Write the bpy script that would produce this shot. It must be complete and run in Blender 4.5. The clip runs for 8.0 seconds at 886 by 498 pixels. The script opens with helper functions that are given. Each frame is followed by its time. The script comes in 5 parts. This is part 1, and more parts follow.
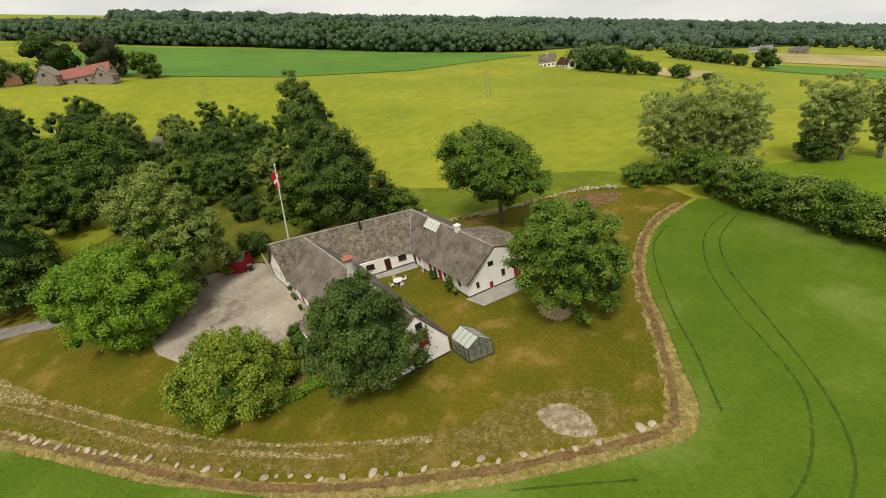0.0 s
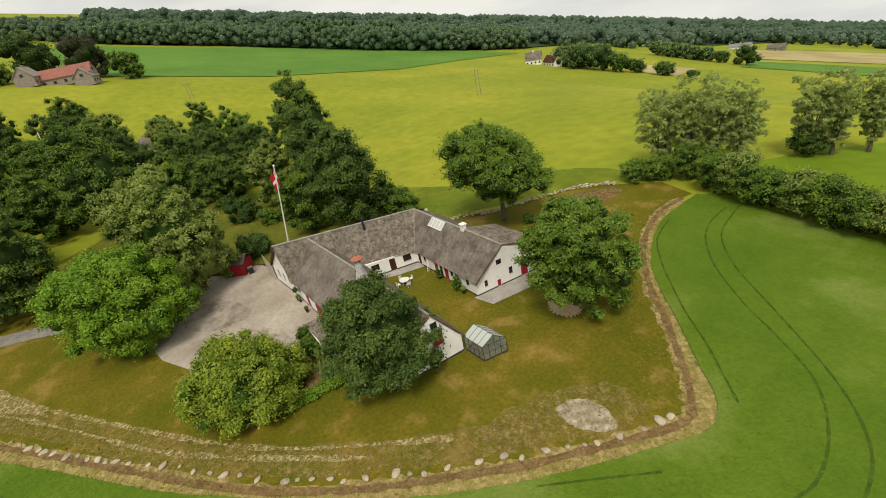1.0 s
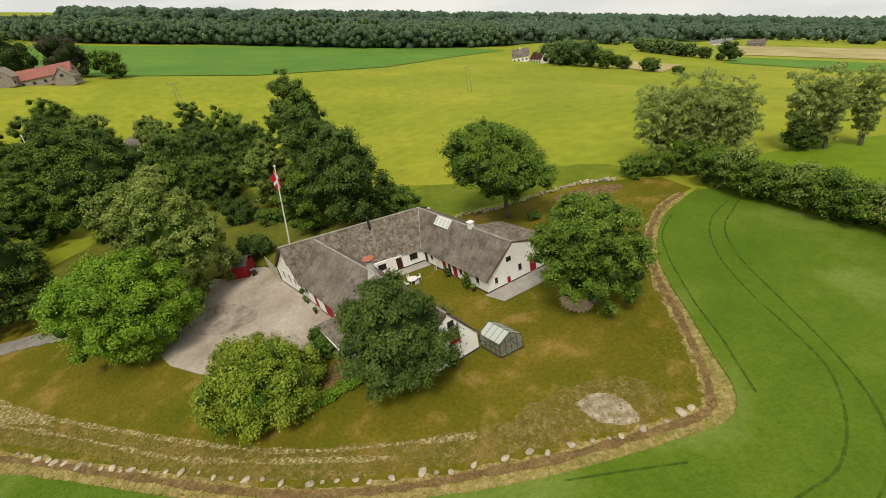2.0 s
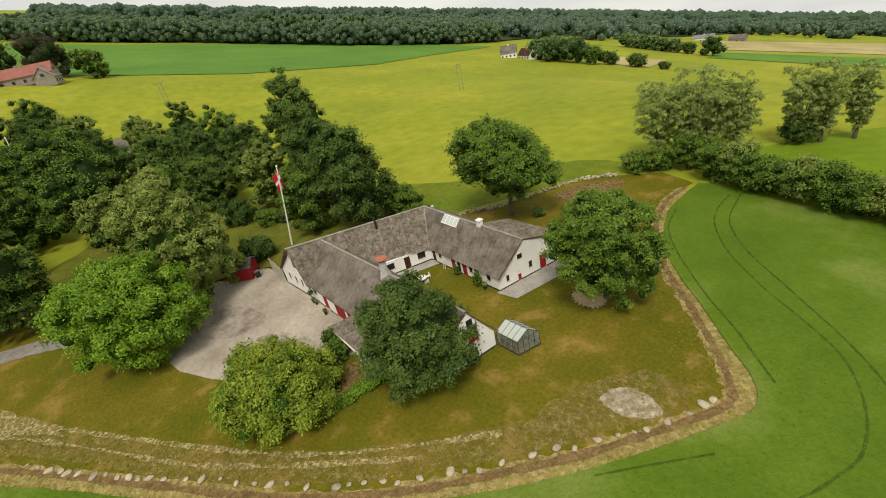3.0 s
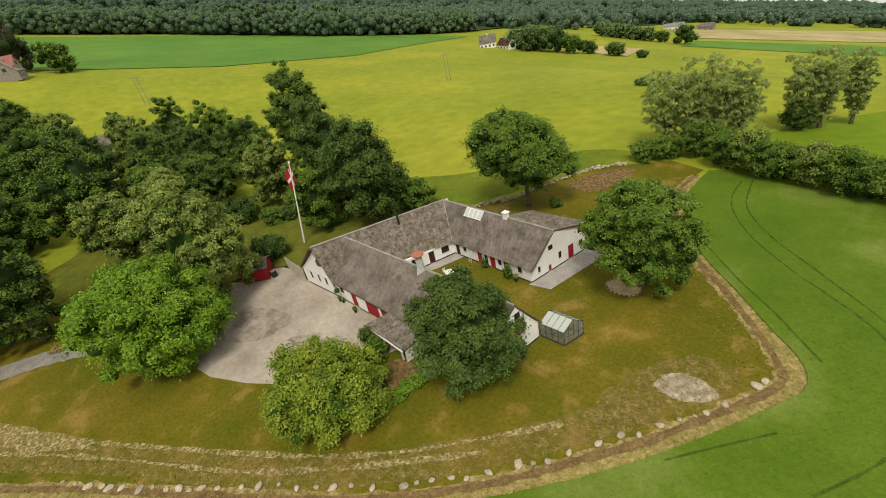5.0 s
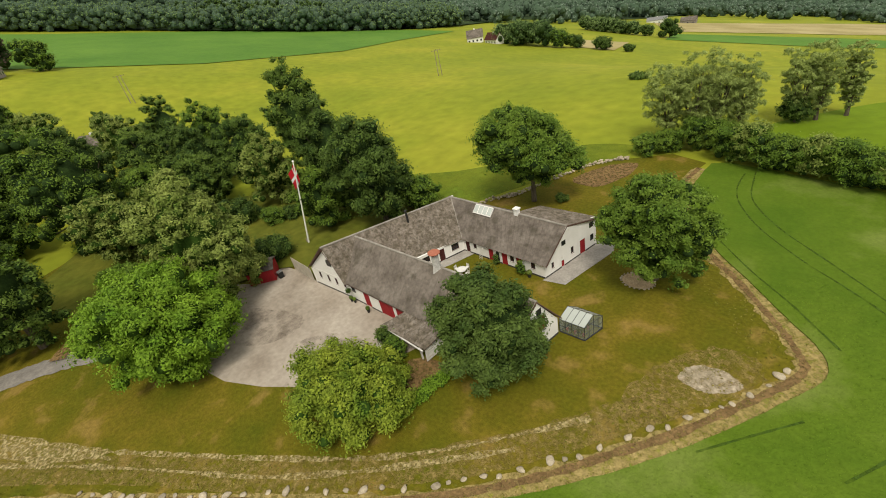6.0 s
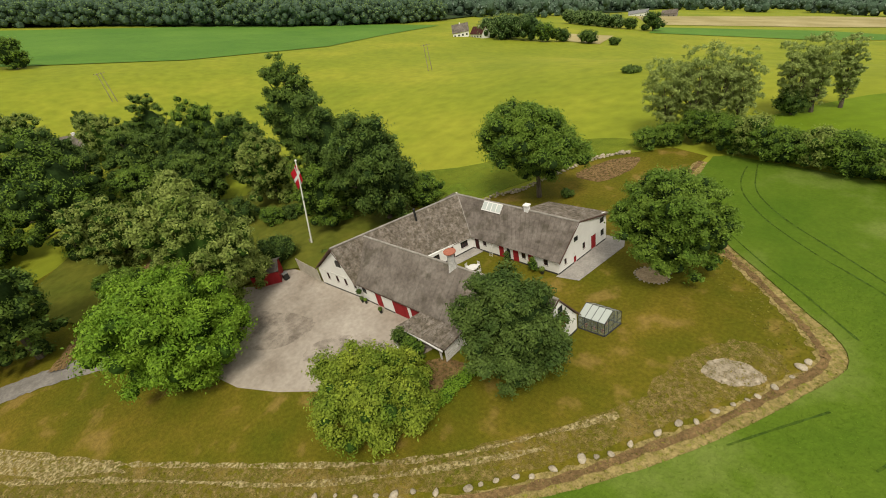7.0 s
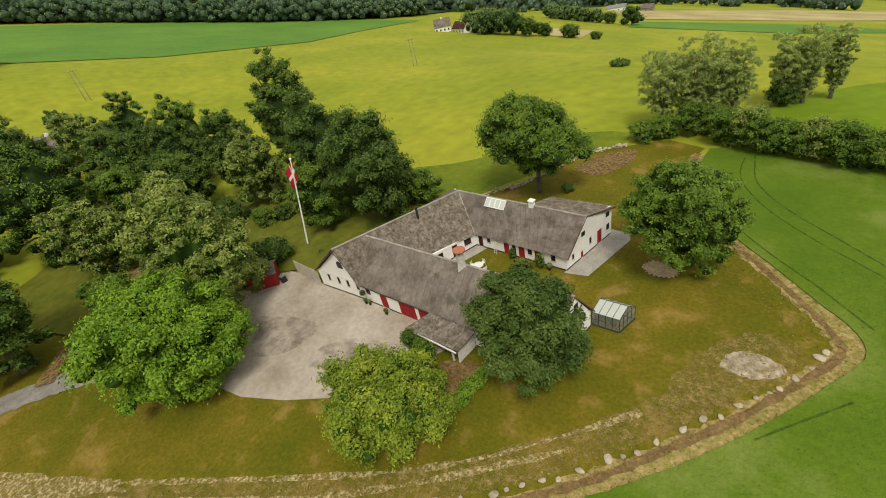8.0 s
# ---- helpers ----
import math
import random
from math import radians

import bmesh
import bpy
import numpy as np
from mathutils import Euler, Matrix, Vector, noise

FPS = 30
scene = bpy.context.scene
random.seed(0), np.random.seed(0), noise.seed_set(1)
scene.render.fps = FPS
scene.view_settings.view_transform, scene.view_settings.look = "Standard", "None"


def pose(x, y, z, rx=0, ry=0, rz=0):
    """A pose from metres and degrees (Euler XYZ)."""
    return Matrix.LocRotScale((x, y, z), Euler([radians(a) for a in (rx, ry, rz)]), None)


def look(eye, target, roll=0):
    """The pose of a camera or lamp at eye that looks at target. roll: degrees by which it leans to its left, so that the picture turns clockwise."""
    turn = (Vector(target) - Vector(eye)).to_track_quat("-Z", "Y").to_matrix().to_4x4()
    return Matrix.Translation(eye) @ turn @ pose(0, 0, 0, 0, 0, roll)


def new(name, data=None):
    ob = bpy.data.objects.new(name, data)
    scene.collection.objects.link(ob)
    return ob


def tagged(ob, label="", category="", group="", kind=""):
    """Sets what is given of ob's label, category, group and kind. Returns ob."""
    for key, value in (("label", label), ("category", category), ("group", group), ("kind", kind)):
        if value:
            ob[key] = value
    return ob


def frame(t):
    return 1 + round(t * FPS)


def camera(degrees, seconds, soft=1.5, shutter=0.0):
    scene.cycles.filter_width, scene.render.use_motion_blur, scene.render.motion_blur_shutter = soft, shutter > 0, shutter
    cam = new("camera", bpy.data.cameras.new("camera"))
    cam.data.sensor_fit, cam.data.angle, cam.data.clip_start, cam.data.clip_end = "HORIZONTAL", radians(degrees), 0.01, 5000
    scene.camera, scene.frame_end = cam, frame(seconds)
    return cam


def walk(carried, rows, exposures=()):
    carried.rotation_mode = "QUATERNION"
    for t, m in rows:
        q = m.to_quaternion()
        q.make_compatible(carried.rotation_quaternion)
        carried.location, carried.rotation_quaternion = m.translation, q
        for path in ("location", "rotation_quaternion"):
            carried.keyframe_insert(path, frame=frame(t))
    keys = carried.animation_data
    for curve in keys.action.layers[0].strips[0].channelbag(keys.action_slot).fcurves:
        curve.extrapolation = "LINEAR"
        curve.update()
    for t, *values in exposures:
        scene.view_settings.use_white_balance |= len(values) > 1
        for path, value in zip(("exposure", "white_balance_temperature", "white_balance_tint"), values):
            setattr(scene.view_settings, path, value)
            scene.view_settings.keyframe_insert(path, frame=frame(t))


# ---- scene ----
# ---------------- camera ----------------
cam = camera(89.42, 8.0, soft=1.0)
ROWS = [
    (0.0, 43.18, -25.53, 33.56, 61.98, -26.88, -11.69),
    (0.5, 42.41, -26.67, 33.86, 61.06, -27.16, -11.77),
    (1.0, 41.64, -27.82, 34.16, 60.16, -27.41, -11.85),
    (1.5, 40.78, -29.06, 34.49, 59.28, -27.71, -11.94),
    (3.0, 37.84, -32.54, 35.52, 56.74, -28.72, -12.31),
    (3.5, 36.64, -33.83, 35.93, 56.01, -29.10, -12.39),
    (4.0, 35.36, -35.17, 36.33, 55.25, -29.53, -12.45),
    (4.5, 34.06, -36.51, 36.71, 54.43, -29.98, -12.48),
    (6.0, 30.05, -40.01, 37.79, 51.86, -31.31, -12.76),
    (6.5, 28.56, -41.03, 38.20, 50.89, -31.80, -12.86),
    (7.0, 26.96, -41.97, 38.53, 49.89, -32.31, -12.90),
    (7.5, 25.40, -42.64, 38.63, 48.78, -32.79, -12.95),
    (8.0, 23.70, -43.03, 38.54, 47.48, -33.26, -12.90),
]


def eye_pose(x, y, z, yaw, pitch, roll):
    return pose(x, y, z, 90 + pitch, 0, yaw) @ pose(0, 0, 0, 0, 0, roll)


walk(cam, [(t, eye_pose(x, y, z, yaw, pitch, roll)) for t, x, y, z, yaw, pitch, roll in ROWS],
     exposures=[(0.0, 0.0), (8.0, 0.0)])

# ---------------- light: overcast sky and a weak broad sun ----------------
world = bpy.data.worlds.new("overcast")
scene.world = world
world.use_nodes = True
wn, wl = world.node_tree.nodes, world.node_tree.links
wn.clear()
wo = wn.new("ShaderNodeOutputWorld")
wb = wn.new("ShaderNodeBackground")
sky = wn.new("ShaderNodeTexSky")
sky.sky_type = "NISHITA"
sky.sun_disc = False
sky.sun_elevation, sky.sun_rotation = radians(58), radians(133)
wtc = wn.new("ShaderNodeTexCoord")
wsep = wn.new("ShaderNodeSeparateXYZ")
wmax = wn.new("ShaderNodeMath")
wmax.operation = "MAXIMUM"
wmax.inputs[1].default_value = 0.12
wcomb = wn.new("ShaderNodeCombineXYZ")
wl.new(wtc.outputs["Generated"], wsep.inputs[0])
wl.new(wsep.outputs["X"], wcomb.inputs["X"])
wl.new(wsep.outputs["Y"], wcomb.inputs["Y"])
wl.new(wsep.outputs["Z"], wmax.inputs[0])
wl.new(wmax.outputs[0], wcomb.inputs["Z"])
wl.new(wcomb.outputs[0], sky.inputs[0])
wgain = wn.new("ShaderNodeMix")
wgain.data_type, wgain.blend_type = "RGBA", "MULTIPLY"
wgain.inputs[0].default_value = 1.0
wgain.inputs[7].default_value = (0.10, 0.10, 0.10, 1)
wl.new(sky.outputs[0], wgain.inputs[6])
wnoise = wn.new("ShaderNodeTexNoise")
wnoise.inputs["Scale"].default_value = 3.0
wnoise.inputs["Detail"].default_value = 5.0
wmap = wn.new("ShaderNodeMapping")
wmap.inputs["Scale"].default_value = (1, 1, 5)
wl.new(wtc.outputs["Generated"], wmap.inputs[0])
wl.new(wmap.outputs[0], wnoise.inputs[0])
wramp = wn.new("ShaderNodeValToRGB")
wramp.color_ramp.elements[0].position, wramp.color_ramp.elements[0].color = 0.35, (0.71, 0.705, 0.675, 1)
wramp.color_ramp.elements[1].position, wramp.color_ramp.elements[1].color = 0.62, (0.92, 0.895, 0.80, 1)
wl.new(wnoise.outputs[0], wramp.inputs[0])
wmix = wn.new("ShaderNodeMix")
wmix.data_type = "RGBA"
wmix.inputs[0].default_value = 0.93
wl.new(wgain.outputs[2], wmix.inputs[6])
wl.new(wramp.outputs[0], wmix.inputs[7])
wl.new(wmix.outputs[2], wb.inputs[0])
wb.inputs[1].default_value = 1.0
wl.new(wb.outputs[0], wo.inputs[0])

sun = new("sun", bpy.data.lights.new("sun", "SUN"))
sun.data.energy, sun.data.angle, sun.data.color = 2.55, radians(16), (1.0, 0.93, 0.79)
sun.matrix_world = look((26, -24, 58), (0, 0, 0))


# ---------------- materials ----------------
def material(name, ramp, scale=1.0, detail=6.0, rough=0.9, bump=0.0, bump_scale=None, fine=None, island=0.0, metal=0.0,
             stretch=(1, 1, 1), spec=0.1, translucent=0.0, obj_var=0.0, spots=None, ragged=None):
    """Noise between the colours of ramp; fine: a second noise (scale, amount) in brightness; island: brightness change from piece to piece."""
    m = bpy.data.materials.new(name)
    m.use_nodes = True
    n, l = m.node_tree.nodes, m.node_tree.links
    b = n["Principled BSDF"]
    b.inputs["Roughness"].default_value = rough
    b.inputs["Metallic"].default_value = metal
    b.inputs["Specular IOR Level"].default_value = spec
    geo = n.new("ShaderNodeNewGeometry")
    mp = n.new("ShaderNodeMapping")
    mp.inputs["Scale"].default_value = stretch
    l.new(geo.outputs["Position"], mp.inputs[0])
    no = n.new("ShaderNodeTexNoise")
    no.inputs["Scale"].default_value, no.inputs["Detail"].default_value, no.inputs["Roughness"].default_value = scale, detail, 0.6
    l.new(mp.outputs[0], no.inputs[0])
    cr = n.new("ShaderNodeValToRGB")
    while len(cr.color_ramp.elements) < len(ramp):
        cr.color_ramp.elements.new(0.5)
    for e, (p, c) in zip(cr.color_ramp.elements, ramp):
        e.position, e.color = p, (*c, 1)
    l.new(no.outputs[0], cr.inputs[0])
    out = cr.outputs[0]

    def scaled(out, value_socket, low, high, a=0.0, z=1.0):
        r = n.new("ShaderNodeMapRange")
        r.inputs[1].default_value, r.inputs[2].default_value, r.inputs[3].default_value, r.inputs[4].default_value = a, z, low, high
        l.new(value_socket, r.inputs[0])
        hsv = n.new("ShaderNodeHueSaturation")
        l.new(r.outputs[0], hsv.inputs["Value"])
        l.new(out, hsv.inputs["Color"])
        return hsv.outputs[0]

    if spots:
        s, thr, col, amount = spots
        n2 = n.new("ShaderNodeTexNoise")
        n2.inputs["Scale"].default_value, n2.inputs["Detail"].default_value = s, 7
        l.new(mp.outputs[0], n2.inputs[0])
        r = n.new("ShaderNodeMapRange")
        r.inputs[1].default_value, r.inputs[2].default_value, r.inputs[4].default_value = thr, thr + 0.1, amount
        l.new(n2.outputs[0], r.inputs[0])
        mx = n.new("ShaderNodeMix")
        mx.data_type = "RGBA"
        l.new(r.outputs[0], mx.inputs[0])
        l.new(out, mx.inputs[6])
        mx.inputs[7].default_value = (*col, 1)
        out = mx.outputs[2]
    if fine:
        n2 = n.new("ShaderNodeTexNoise")
        n2.inputs["Scale"].default_value, n2.inputs["Detail"].default_value = fine[0], 4
        l.new(mp.outputs[0], n2.inputs[0])
        out = scaled(out, n2.outputs[0], 1 - fine[1], 1 + fine[1], 0.3, 0.7)
    if island:
        out = scaled(out, geo.outputs["Random Per Island"], 1 - island, 1 + island)
    if obj_var:
        oi = n.new("ShaderNodeObjectInfo")
        out = scaled(out, oi.outputs["Random"], 1 - obj_var, 1 + obj_var)
    l.new(out, b.inputs["Base Color"])
    if bump:
        n3 = n.new("ShaderNodeTexNoise")
        n3.inputs["Scale"].default_value, n3.inputs["Detail"].default_value = bump_scale or scale * 4, 6
        l.new(mp.outputs[0], n3.inputs[0])
        bp = n.new("ShaderNodeBump")
        bp.inputs["Strength"].default_value, bp.inputs["Distance"].default_value = 1.0, bump
        l.new(n3.outputs[0], bp.inputs["Height"])
        l.new(bp.outputs[0], b.inputs["Normal"])
    if ragged:
        n4 = n.new("ShaderNodeTexNoise")
        n4.inputs["Scale"].default_value, n4.inputs["Detail"].default_value, n4.inputs["Roughness"].default_value = ragged[0], 8, 0.65
        l.new(geo.outputs["Position"], n4.inputs[0])
        r4 = n.new("ShaderNodeMapRange")
        soft = ragged[3] if len(ragged) > 3 else 0.05
        r4.inputs[1].default_value, r4.inputs[2].default_value, r4.inputs[4].default_value = ragged[1] - soft, ragged[1] + soft, ragged[2]
        l.new(n4.outputs[0], r4.inputs[0])
        tp = n.new("ShaderNodeBsdfTransparent")
        mx = n.new("ShaderNodeMixShader")
        l.new(r4.outputs[0], mx.inputs[0])
        l.new(tp.outputs[0], mx.inputs[1])
        l.new(b.outputs[0], mx.inputs[2])
        l.new(mx.outputs[0], n["Material Output"].inputs[0])
    if translucent:
        tr = n.new("ShaderNodeBsdfTranslucent")
        l.new(out, tr.inputs[0])
        mx = n.new("ShaderNodeMixShader")
        mx.inputs[0].default_value = translucent
        l.new(b.outputs[0], mx.inputs[1])
        l.new(tr.outputs[0], mx.inputs[2])
        l.new(mx.outputs[0], n["Material Output"].inputs[0])
    return m


M = {}
M["field"] = material("ripening_field", [(0.3, (0.178, 0.218, 0.016)), (0.5, (0.226, 0.255, 0.019)), (0.7, (0.295, 0.295, 0.027))],
                      scale=0.018, bump=0.08, bump_scale=1.5, fine=(0.25, 0.13))
M["field_green"] = material("green_field", [(0.3, (0.075, 0.17, 0.022)), (0.7, (0.12, 0.23, 0.03))], scale=0.02, bump=0.06, bump_scale=1.5, fine=(0.3, 0.08))
M["wheat"] = material("young_cereal", [(0.3, (0.062, 0.121, 0.007)), (0.52, (0.097, 0.156, 0.012)), (0.74, (0.205, 0.245, 0.06))],
                      scale=0.06, bump=0.14, bump_scale=4.0, fine=(2.2, 0.1))
M["blade"] = material("cereal_blades", [(0.3, (0.10, 0.19, 0.013)), (0.52, (0.15, 0.235, 0.02)), (0.74, (0.25, 0.30, 0.07))],
                      scale=0.06, island=0.16, rough=0.7, translucent=0.35)
M["grass_blade"] = material("dry_grass_blades", [(0.3, (0.11, 0.125, 0.012)), (0.55, (0.19, 0.165, 0.03)), (0.75, (0.33, 0.26, 0.08))], scale=0.25, island=0.3, rough=0.8)
M["lawn"] = material("dry_lawn", [(0.28, (0.080, 0.093, 0.005)), (0.5, (0.124, 0.111, 0.008)), (0.72, (0.198, 0.144, 0.017))],
                     scale=0.11, bump=0.09, bump_scale=7, fine=(2.4, 0.2), spots=(0.22, 0.56, (0.29, 0.19, 0.058), 0.5))
M["meadow"] = material("shaded_grass", [(0.3, (0.085, 0.105, 0.012)), (0.7, (0.15, 0.15, 0.02))], scale=0.15, bump=0.05, bump_scale=6, fine=(0.8, 0.15))
M["straw"] = material("dry_mown_grass", [(0.35, (0.27, 0.205, 0.075)), (0.65, (0.50, 0.41, 0.21))], scale=1.2, bump=0.05, fine=(5, 0.25), ragged=(2.6, 0.5, 0.95, 0.1))
M["stubble"] = material("pale_stubble", [(0.35, (0.30, 0.25, 0.10)), (0.65, (0.42, 0.35, 0.17))], scale=0.02, fine=(0.3, 0.1))
M["dry"] = material("dried_out_grass", [(0.35, (0.20, 0.148, 0.04)), (0.65, (0.37, 0.27, 0.10))], scale=0.8, bump=0.06, bump_scale=7, fine=(4, 0.25), ragged=(1.7, 0.55, 0.9, 0.16))
M["soil"] = material("bare_soil", [(0.3, (0.12, 0.075, 0.032)), (0.7, (0.27, 0.175, 0.075))], scale=0.8, bump=0.12, bump_scale=5, fine=(3, 0.25), ragged=(2.2, 0.40, 0.95, 0.12))
M["verge"] = material("dry_verge", [(0.3, (0.24, 0.185, 0.06)), (0.7, (0.43, 0.33, 0.135))], scale=0.5, bump=0.1, bump_scale=6, fine=(3.5, 0.25), ragged=(1.4, 0.42, 0.95, 0.16))
M["furrow"] = material("wheel_track", [(0.3, (0.045, 0.088, 0.010)), (0.7, (0.07, 0.12, 0.015))], scale=0.6, bump=0.1, fine=(2, 0.2), ragged=(0.5, 0.44, 0.9, 0.12))
# shade beneath the far crowns is put into this near-black green
M["shade_dark_floor"] = material("shade_dark_floor", [(0.3, (0.022, 0.04, 0.014)), (0.7, (0.045, 0.07, 0.024))], scale=0.05, fine=(0.4, 0.2))
M["gravel"] = material("gravel", [(0.25, (0.22, 0.18, 0.14)), (0.45, (0.345, 0.295, 0.24)), (0.7, (0.45, 0.395, 0.33))], scale=0.14, bump=0.03,
                       bump_scale=14, fine=(1.6, 0.12))
M["damp"] = material("damp_gravel", [(0.3, (0.13, 0.1, 0.075)), (0.7, (0.20, 0.165, 0.13))], scale=0.5, bump=0.02, bump_scale=12, fine=(2, 0.15), ragged=(0.45, 0.6, 0.6, 0.16))
M["field_edge"] = material("greener_field_edge", [(0.3, (0.10, 0.165, 0.013)), (0.7, (0.165, 0.215, 0.02))], scale=0.06, bump=0.06, bump_scale=2, fine=(0.6, 0.15), ragged=(0.05, 0.47, 0.9, 0.16))
M["concrete"] = material("concrete_paving", [(0.3, (0.27, 0.25, 0.225)), (0.7, (0.42, 0.39, 0.35))], scale=0.5, bump=0.015, fine=(4, 0.1))
M["pale_gravel"] = material("pale_rubble", [(0.3, (0.40, 0.325, 0.225)), (0.7, (0.60, 0.51, 0.39))], scale=1.5, bump=0.1, bump_scale=7, fine=(6, 0.2), ragged=(1.1, 0.48, 0.95, 0.2))
M["sand"] = material("tan_sand", [(0.3, (0.40, 0.29, 0.17)), (0.7, (0.52, 0.40, 0.25))], scale=1.5, bump=0.03, fine=(6, 0.2))
M["plaster"] = material("grey_plaster", [(0.3, (0.42, 0.41, 0.39)), (0.7, (0.58, 0.56, 0.53))], scale=1.5, bump=0.02, fine=(5, 0.15))
M["pasture"] = material("bright_pasture", [(0.3, (0.115, 0.185, 0.008)), (0.7, (0.165, 0.235, 0.012))], scale=0.03, bump=0.06, bump_scale=1.5, fine=(0.4, 0.1))
M["road"] = material("worn_road", [(0.3, (0.18, 0.165, 0.145)), (0.7, (0.29, 0.265, 0.235))], scale=0.5, bump=0.02, bump_scale=12, fine=(3, 0.15))
M["stone"] = material("field_stone", [(0.3, (0.28, 0.235, 0.165)), (0.7, (0.50, 0.43, 0.32))], scale=2.0, bump=0.05, fine=(9, 0.15), obj_var=0.25)
M["white"] = material("limewash", [(0.3, (0.78, 0.76, 0.72)), (0.7, (0.88, 0.865, 0.83))], scale=0.6, bump=0.012, bump_scale=12, rough=0.85,
                      spots=(1.3, 0.66, (0.55, 0.5, 0.44), 0.5))
M["plinth"] = material("dark_plinth", [(0.3, (0.04, 0.038, 0.036)), (0.7, (0.08, 0.075, 0.07))], scale=1.5, bump=0.01)
M["roof"] = material("old_fibre_cement", [(0.28, (0.105, 0.088, 0.072)), (0.5, (0.165, 0.14, 0.118)), (0.75, (0.235, 0.205, 0.175))], scale=0.35,
                     bump=0.02, bump_scale=8, fine=(2.4, 0.18), island=0.05, obj_var=0.07, spots=(0.55, 0.55, (0.075, 0.066, 0.046), 0.6))
M["roof_mossy"] = material("mossy_roof", [(0.3, (0.10, 0.085, 0.06)), (0.5, (0.18, 0.15, 0.12)), (0.7, (0.27, 0.235, 0.2))], scale=1.2,
                           bump=0.05, bump_scale=6, fine=(3.5, 0.25), island=0.08, obj_var=0.1, spots=(1.9, 0.52, (0.065, 0.057, 0.034), 0.55))
M["ridge"] = material("ridge_cap", [(0.3, (0.22, 0.2, 0.17)), (0.7, (0.38, 0.35, 0.31))], scale=1.2, bump=0.02)
M["red"] = material("red_paint", [(0.3, (0.27, 0.018, 0.022)), (0.7, (0.36, 0.03, 0.035))], scale=1.0, rough=0.55, fine=(6, 0.08), bump=0.006, bump_scale=9, stretch=(1, 1, 0.2))
M["brown"] = material("dark_brown_paint", [(0.3, (0.055, 0.018, 0.016)), (0.7, (0.09, 0.03, 0.026))], scale=1.5, rough=0.6)
M["bargeboard"] = material("weathered_board", [(0.3, (0.09, 0.055, 0.045)), (0.7, (0.16, 0.1, 0.08))], scale=1.5, rough=0.7)
M["wood"] = material("grey_wood", [(0.3, (0.2, 0.165, 0.125)), (0.7, (0.36, 0.31, 0.25))], scale=2, stretch=(1, 1, 0.2), bump=0.01)
M["white_wood"] = material("white_painted_wood", [(0.3, (0.62, 0.6, 0.56)), (0.7, (0.78, 0.76, 0.72))], scale=2, rough=0.6)
M["fence"] = material("pale_fence", [(0.3, (0.42, 0.38, 0.31)), (0.7, (0.58, 0.53, 0.45))], scale=1.2, bump=0.01, obj_var=0.08)
M["terracotta"] = material("terracotta", [(0.3, (0.33, 0.11, 0.07)), (0.7, (0.43, 0.17, 0.11))], scale=3)
M["metal"] = material("galvanised_metal", [(0.3, (0.2, 0.2, 0.19)), (0.7, (0.34, 0.34, 0.33))], scale=4, rough=0.5, metal=0.6)
M["dark"] = material("dark_metal", [(0.3, (0.02, 0.02, 0.02)), (0.7, (0.045, 0.045, 0.042))], scale=3, rough=0.5)
M["flag_red"] = material("flag_red", [(0.3, (0.50, 0.016, 0.03)), (0.7, (0.60, 0.03, 0.045))], scale=1.5, rough=0.8, translucent=0.3)
M["flag_white"] = material("flag_white", [(0.3, (0.75, 0.75, 0.75)), (0.7, (0.85, 0.85, 0.85))], scale=1.5, rough=0.8, translucent=0.3)
M["pole_white"] = material("white_pole_paint", [(0.3, (0.78, 0.77, 0.7)), (0.7, (0.86, 0.85, 0.78))], scale=1.5, rough=0.45)
M["bark"] = material("bark", [(0.3, (0.06, 0.05, 0.035)), (0.7, (0.17, 0.14, 0.10))], scale=3, bump=0.03, stretch=(1, 1, 0.25))
M["tile_red"] = material("far_red_tiles", [(0.3, (0.25, 0.10, 0.08)), (0.7, (0.34, 0.145, 0.115))], scale=0.5, island=0.06)
M["brick"] = material("far_grey_brick", [(0.3, (0.21, 0.18, 0.155)), (0.7, (0.33, 0.285, 0.25))], scale=0.8)
M["brick_warm"] = material("far_yellow_brick", [(0.3, (0.36, 0.2, 0.12)), (0.7, (0.46, 0.27, 0.17))], scale=0.8)


def leaf(name, lo, hi, trans=0.28, scale=0.35):
    mid = tuple((a + b) / 2 for a, b in zip(lo, hi))
    return material(name, [(0.3, lo), (0.5, mid), (0.72, hi)], scale=scale, rough=0.6, island=0.3, translucent=trans, spec=0.15)


M["leaf_bright"] = leaf("leaves_bright", (0.115, 0.228, 0.016), (0.262, 0.405, 0.036), 0.22)
M["leaf_bush"] = leaf("leaves_yellow_green", (0.10, 0.178, 0.016), (0.325, 0.385, 0.042), 0.2)
M["leaf_dark"] = leaf("leaves_dark", (0.058, 0.108, 0.020), (0.150, 0.222, 0.042))
M["leaf_deep"] = leaf("leaves_deep_green", (0.040, 0.078, 0.015), (0.135, 0.195, 0.040), 0.18)
M["leaf_mid"] = leaf("leaves_mid", (0.083, 0.160, 0.019), (0.215, 0.315, 0.042))
M["leaf_pale"] = leaf("leaves_pale_flowering", (0.12, 0.182, 0.027), (0.345, 0.40, 0.10), 0.2)
M["leaf_grey"] = leaf("leaves_grey_green", (0.20, 0.265, 0.065), (0.40, 0.47, 0.14))
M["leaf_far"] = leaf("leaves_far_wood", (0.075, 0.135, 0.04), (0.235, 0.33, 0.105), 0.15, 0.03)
# distance haze is mixed into this pale blue-grey leaf colour
M["leaf_distant"] = leaf("leaves_haze_tinted", (0.11, 0.155, 0.115), (0.20, 0.26, 0.185), 0.1, 0.01)
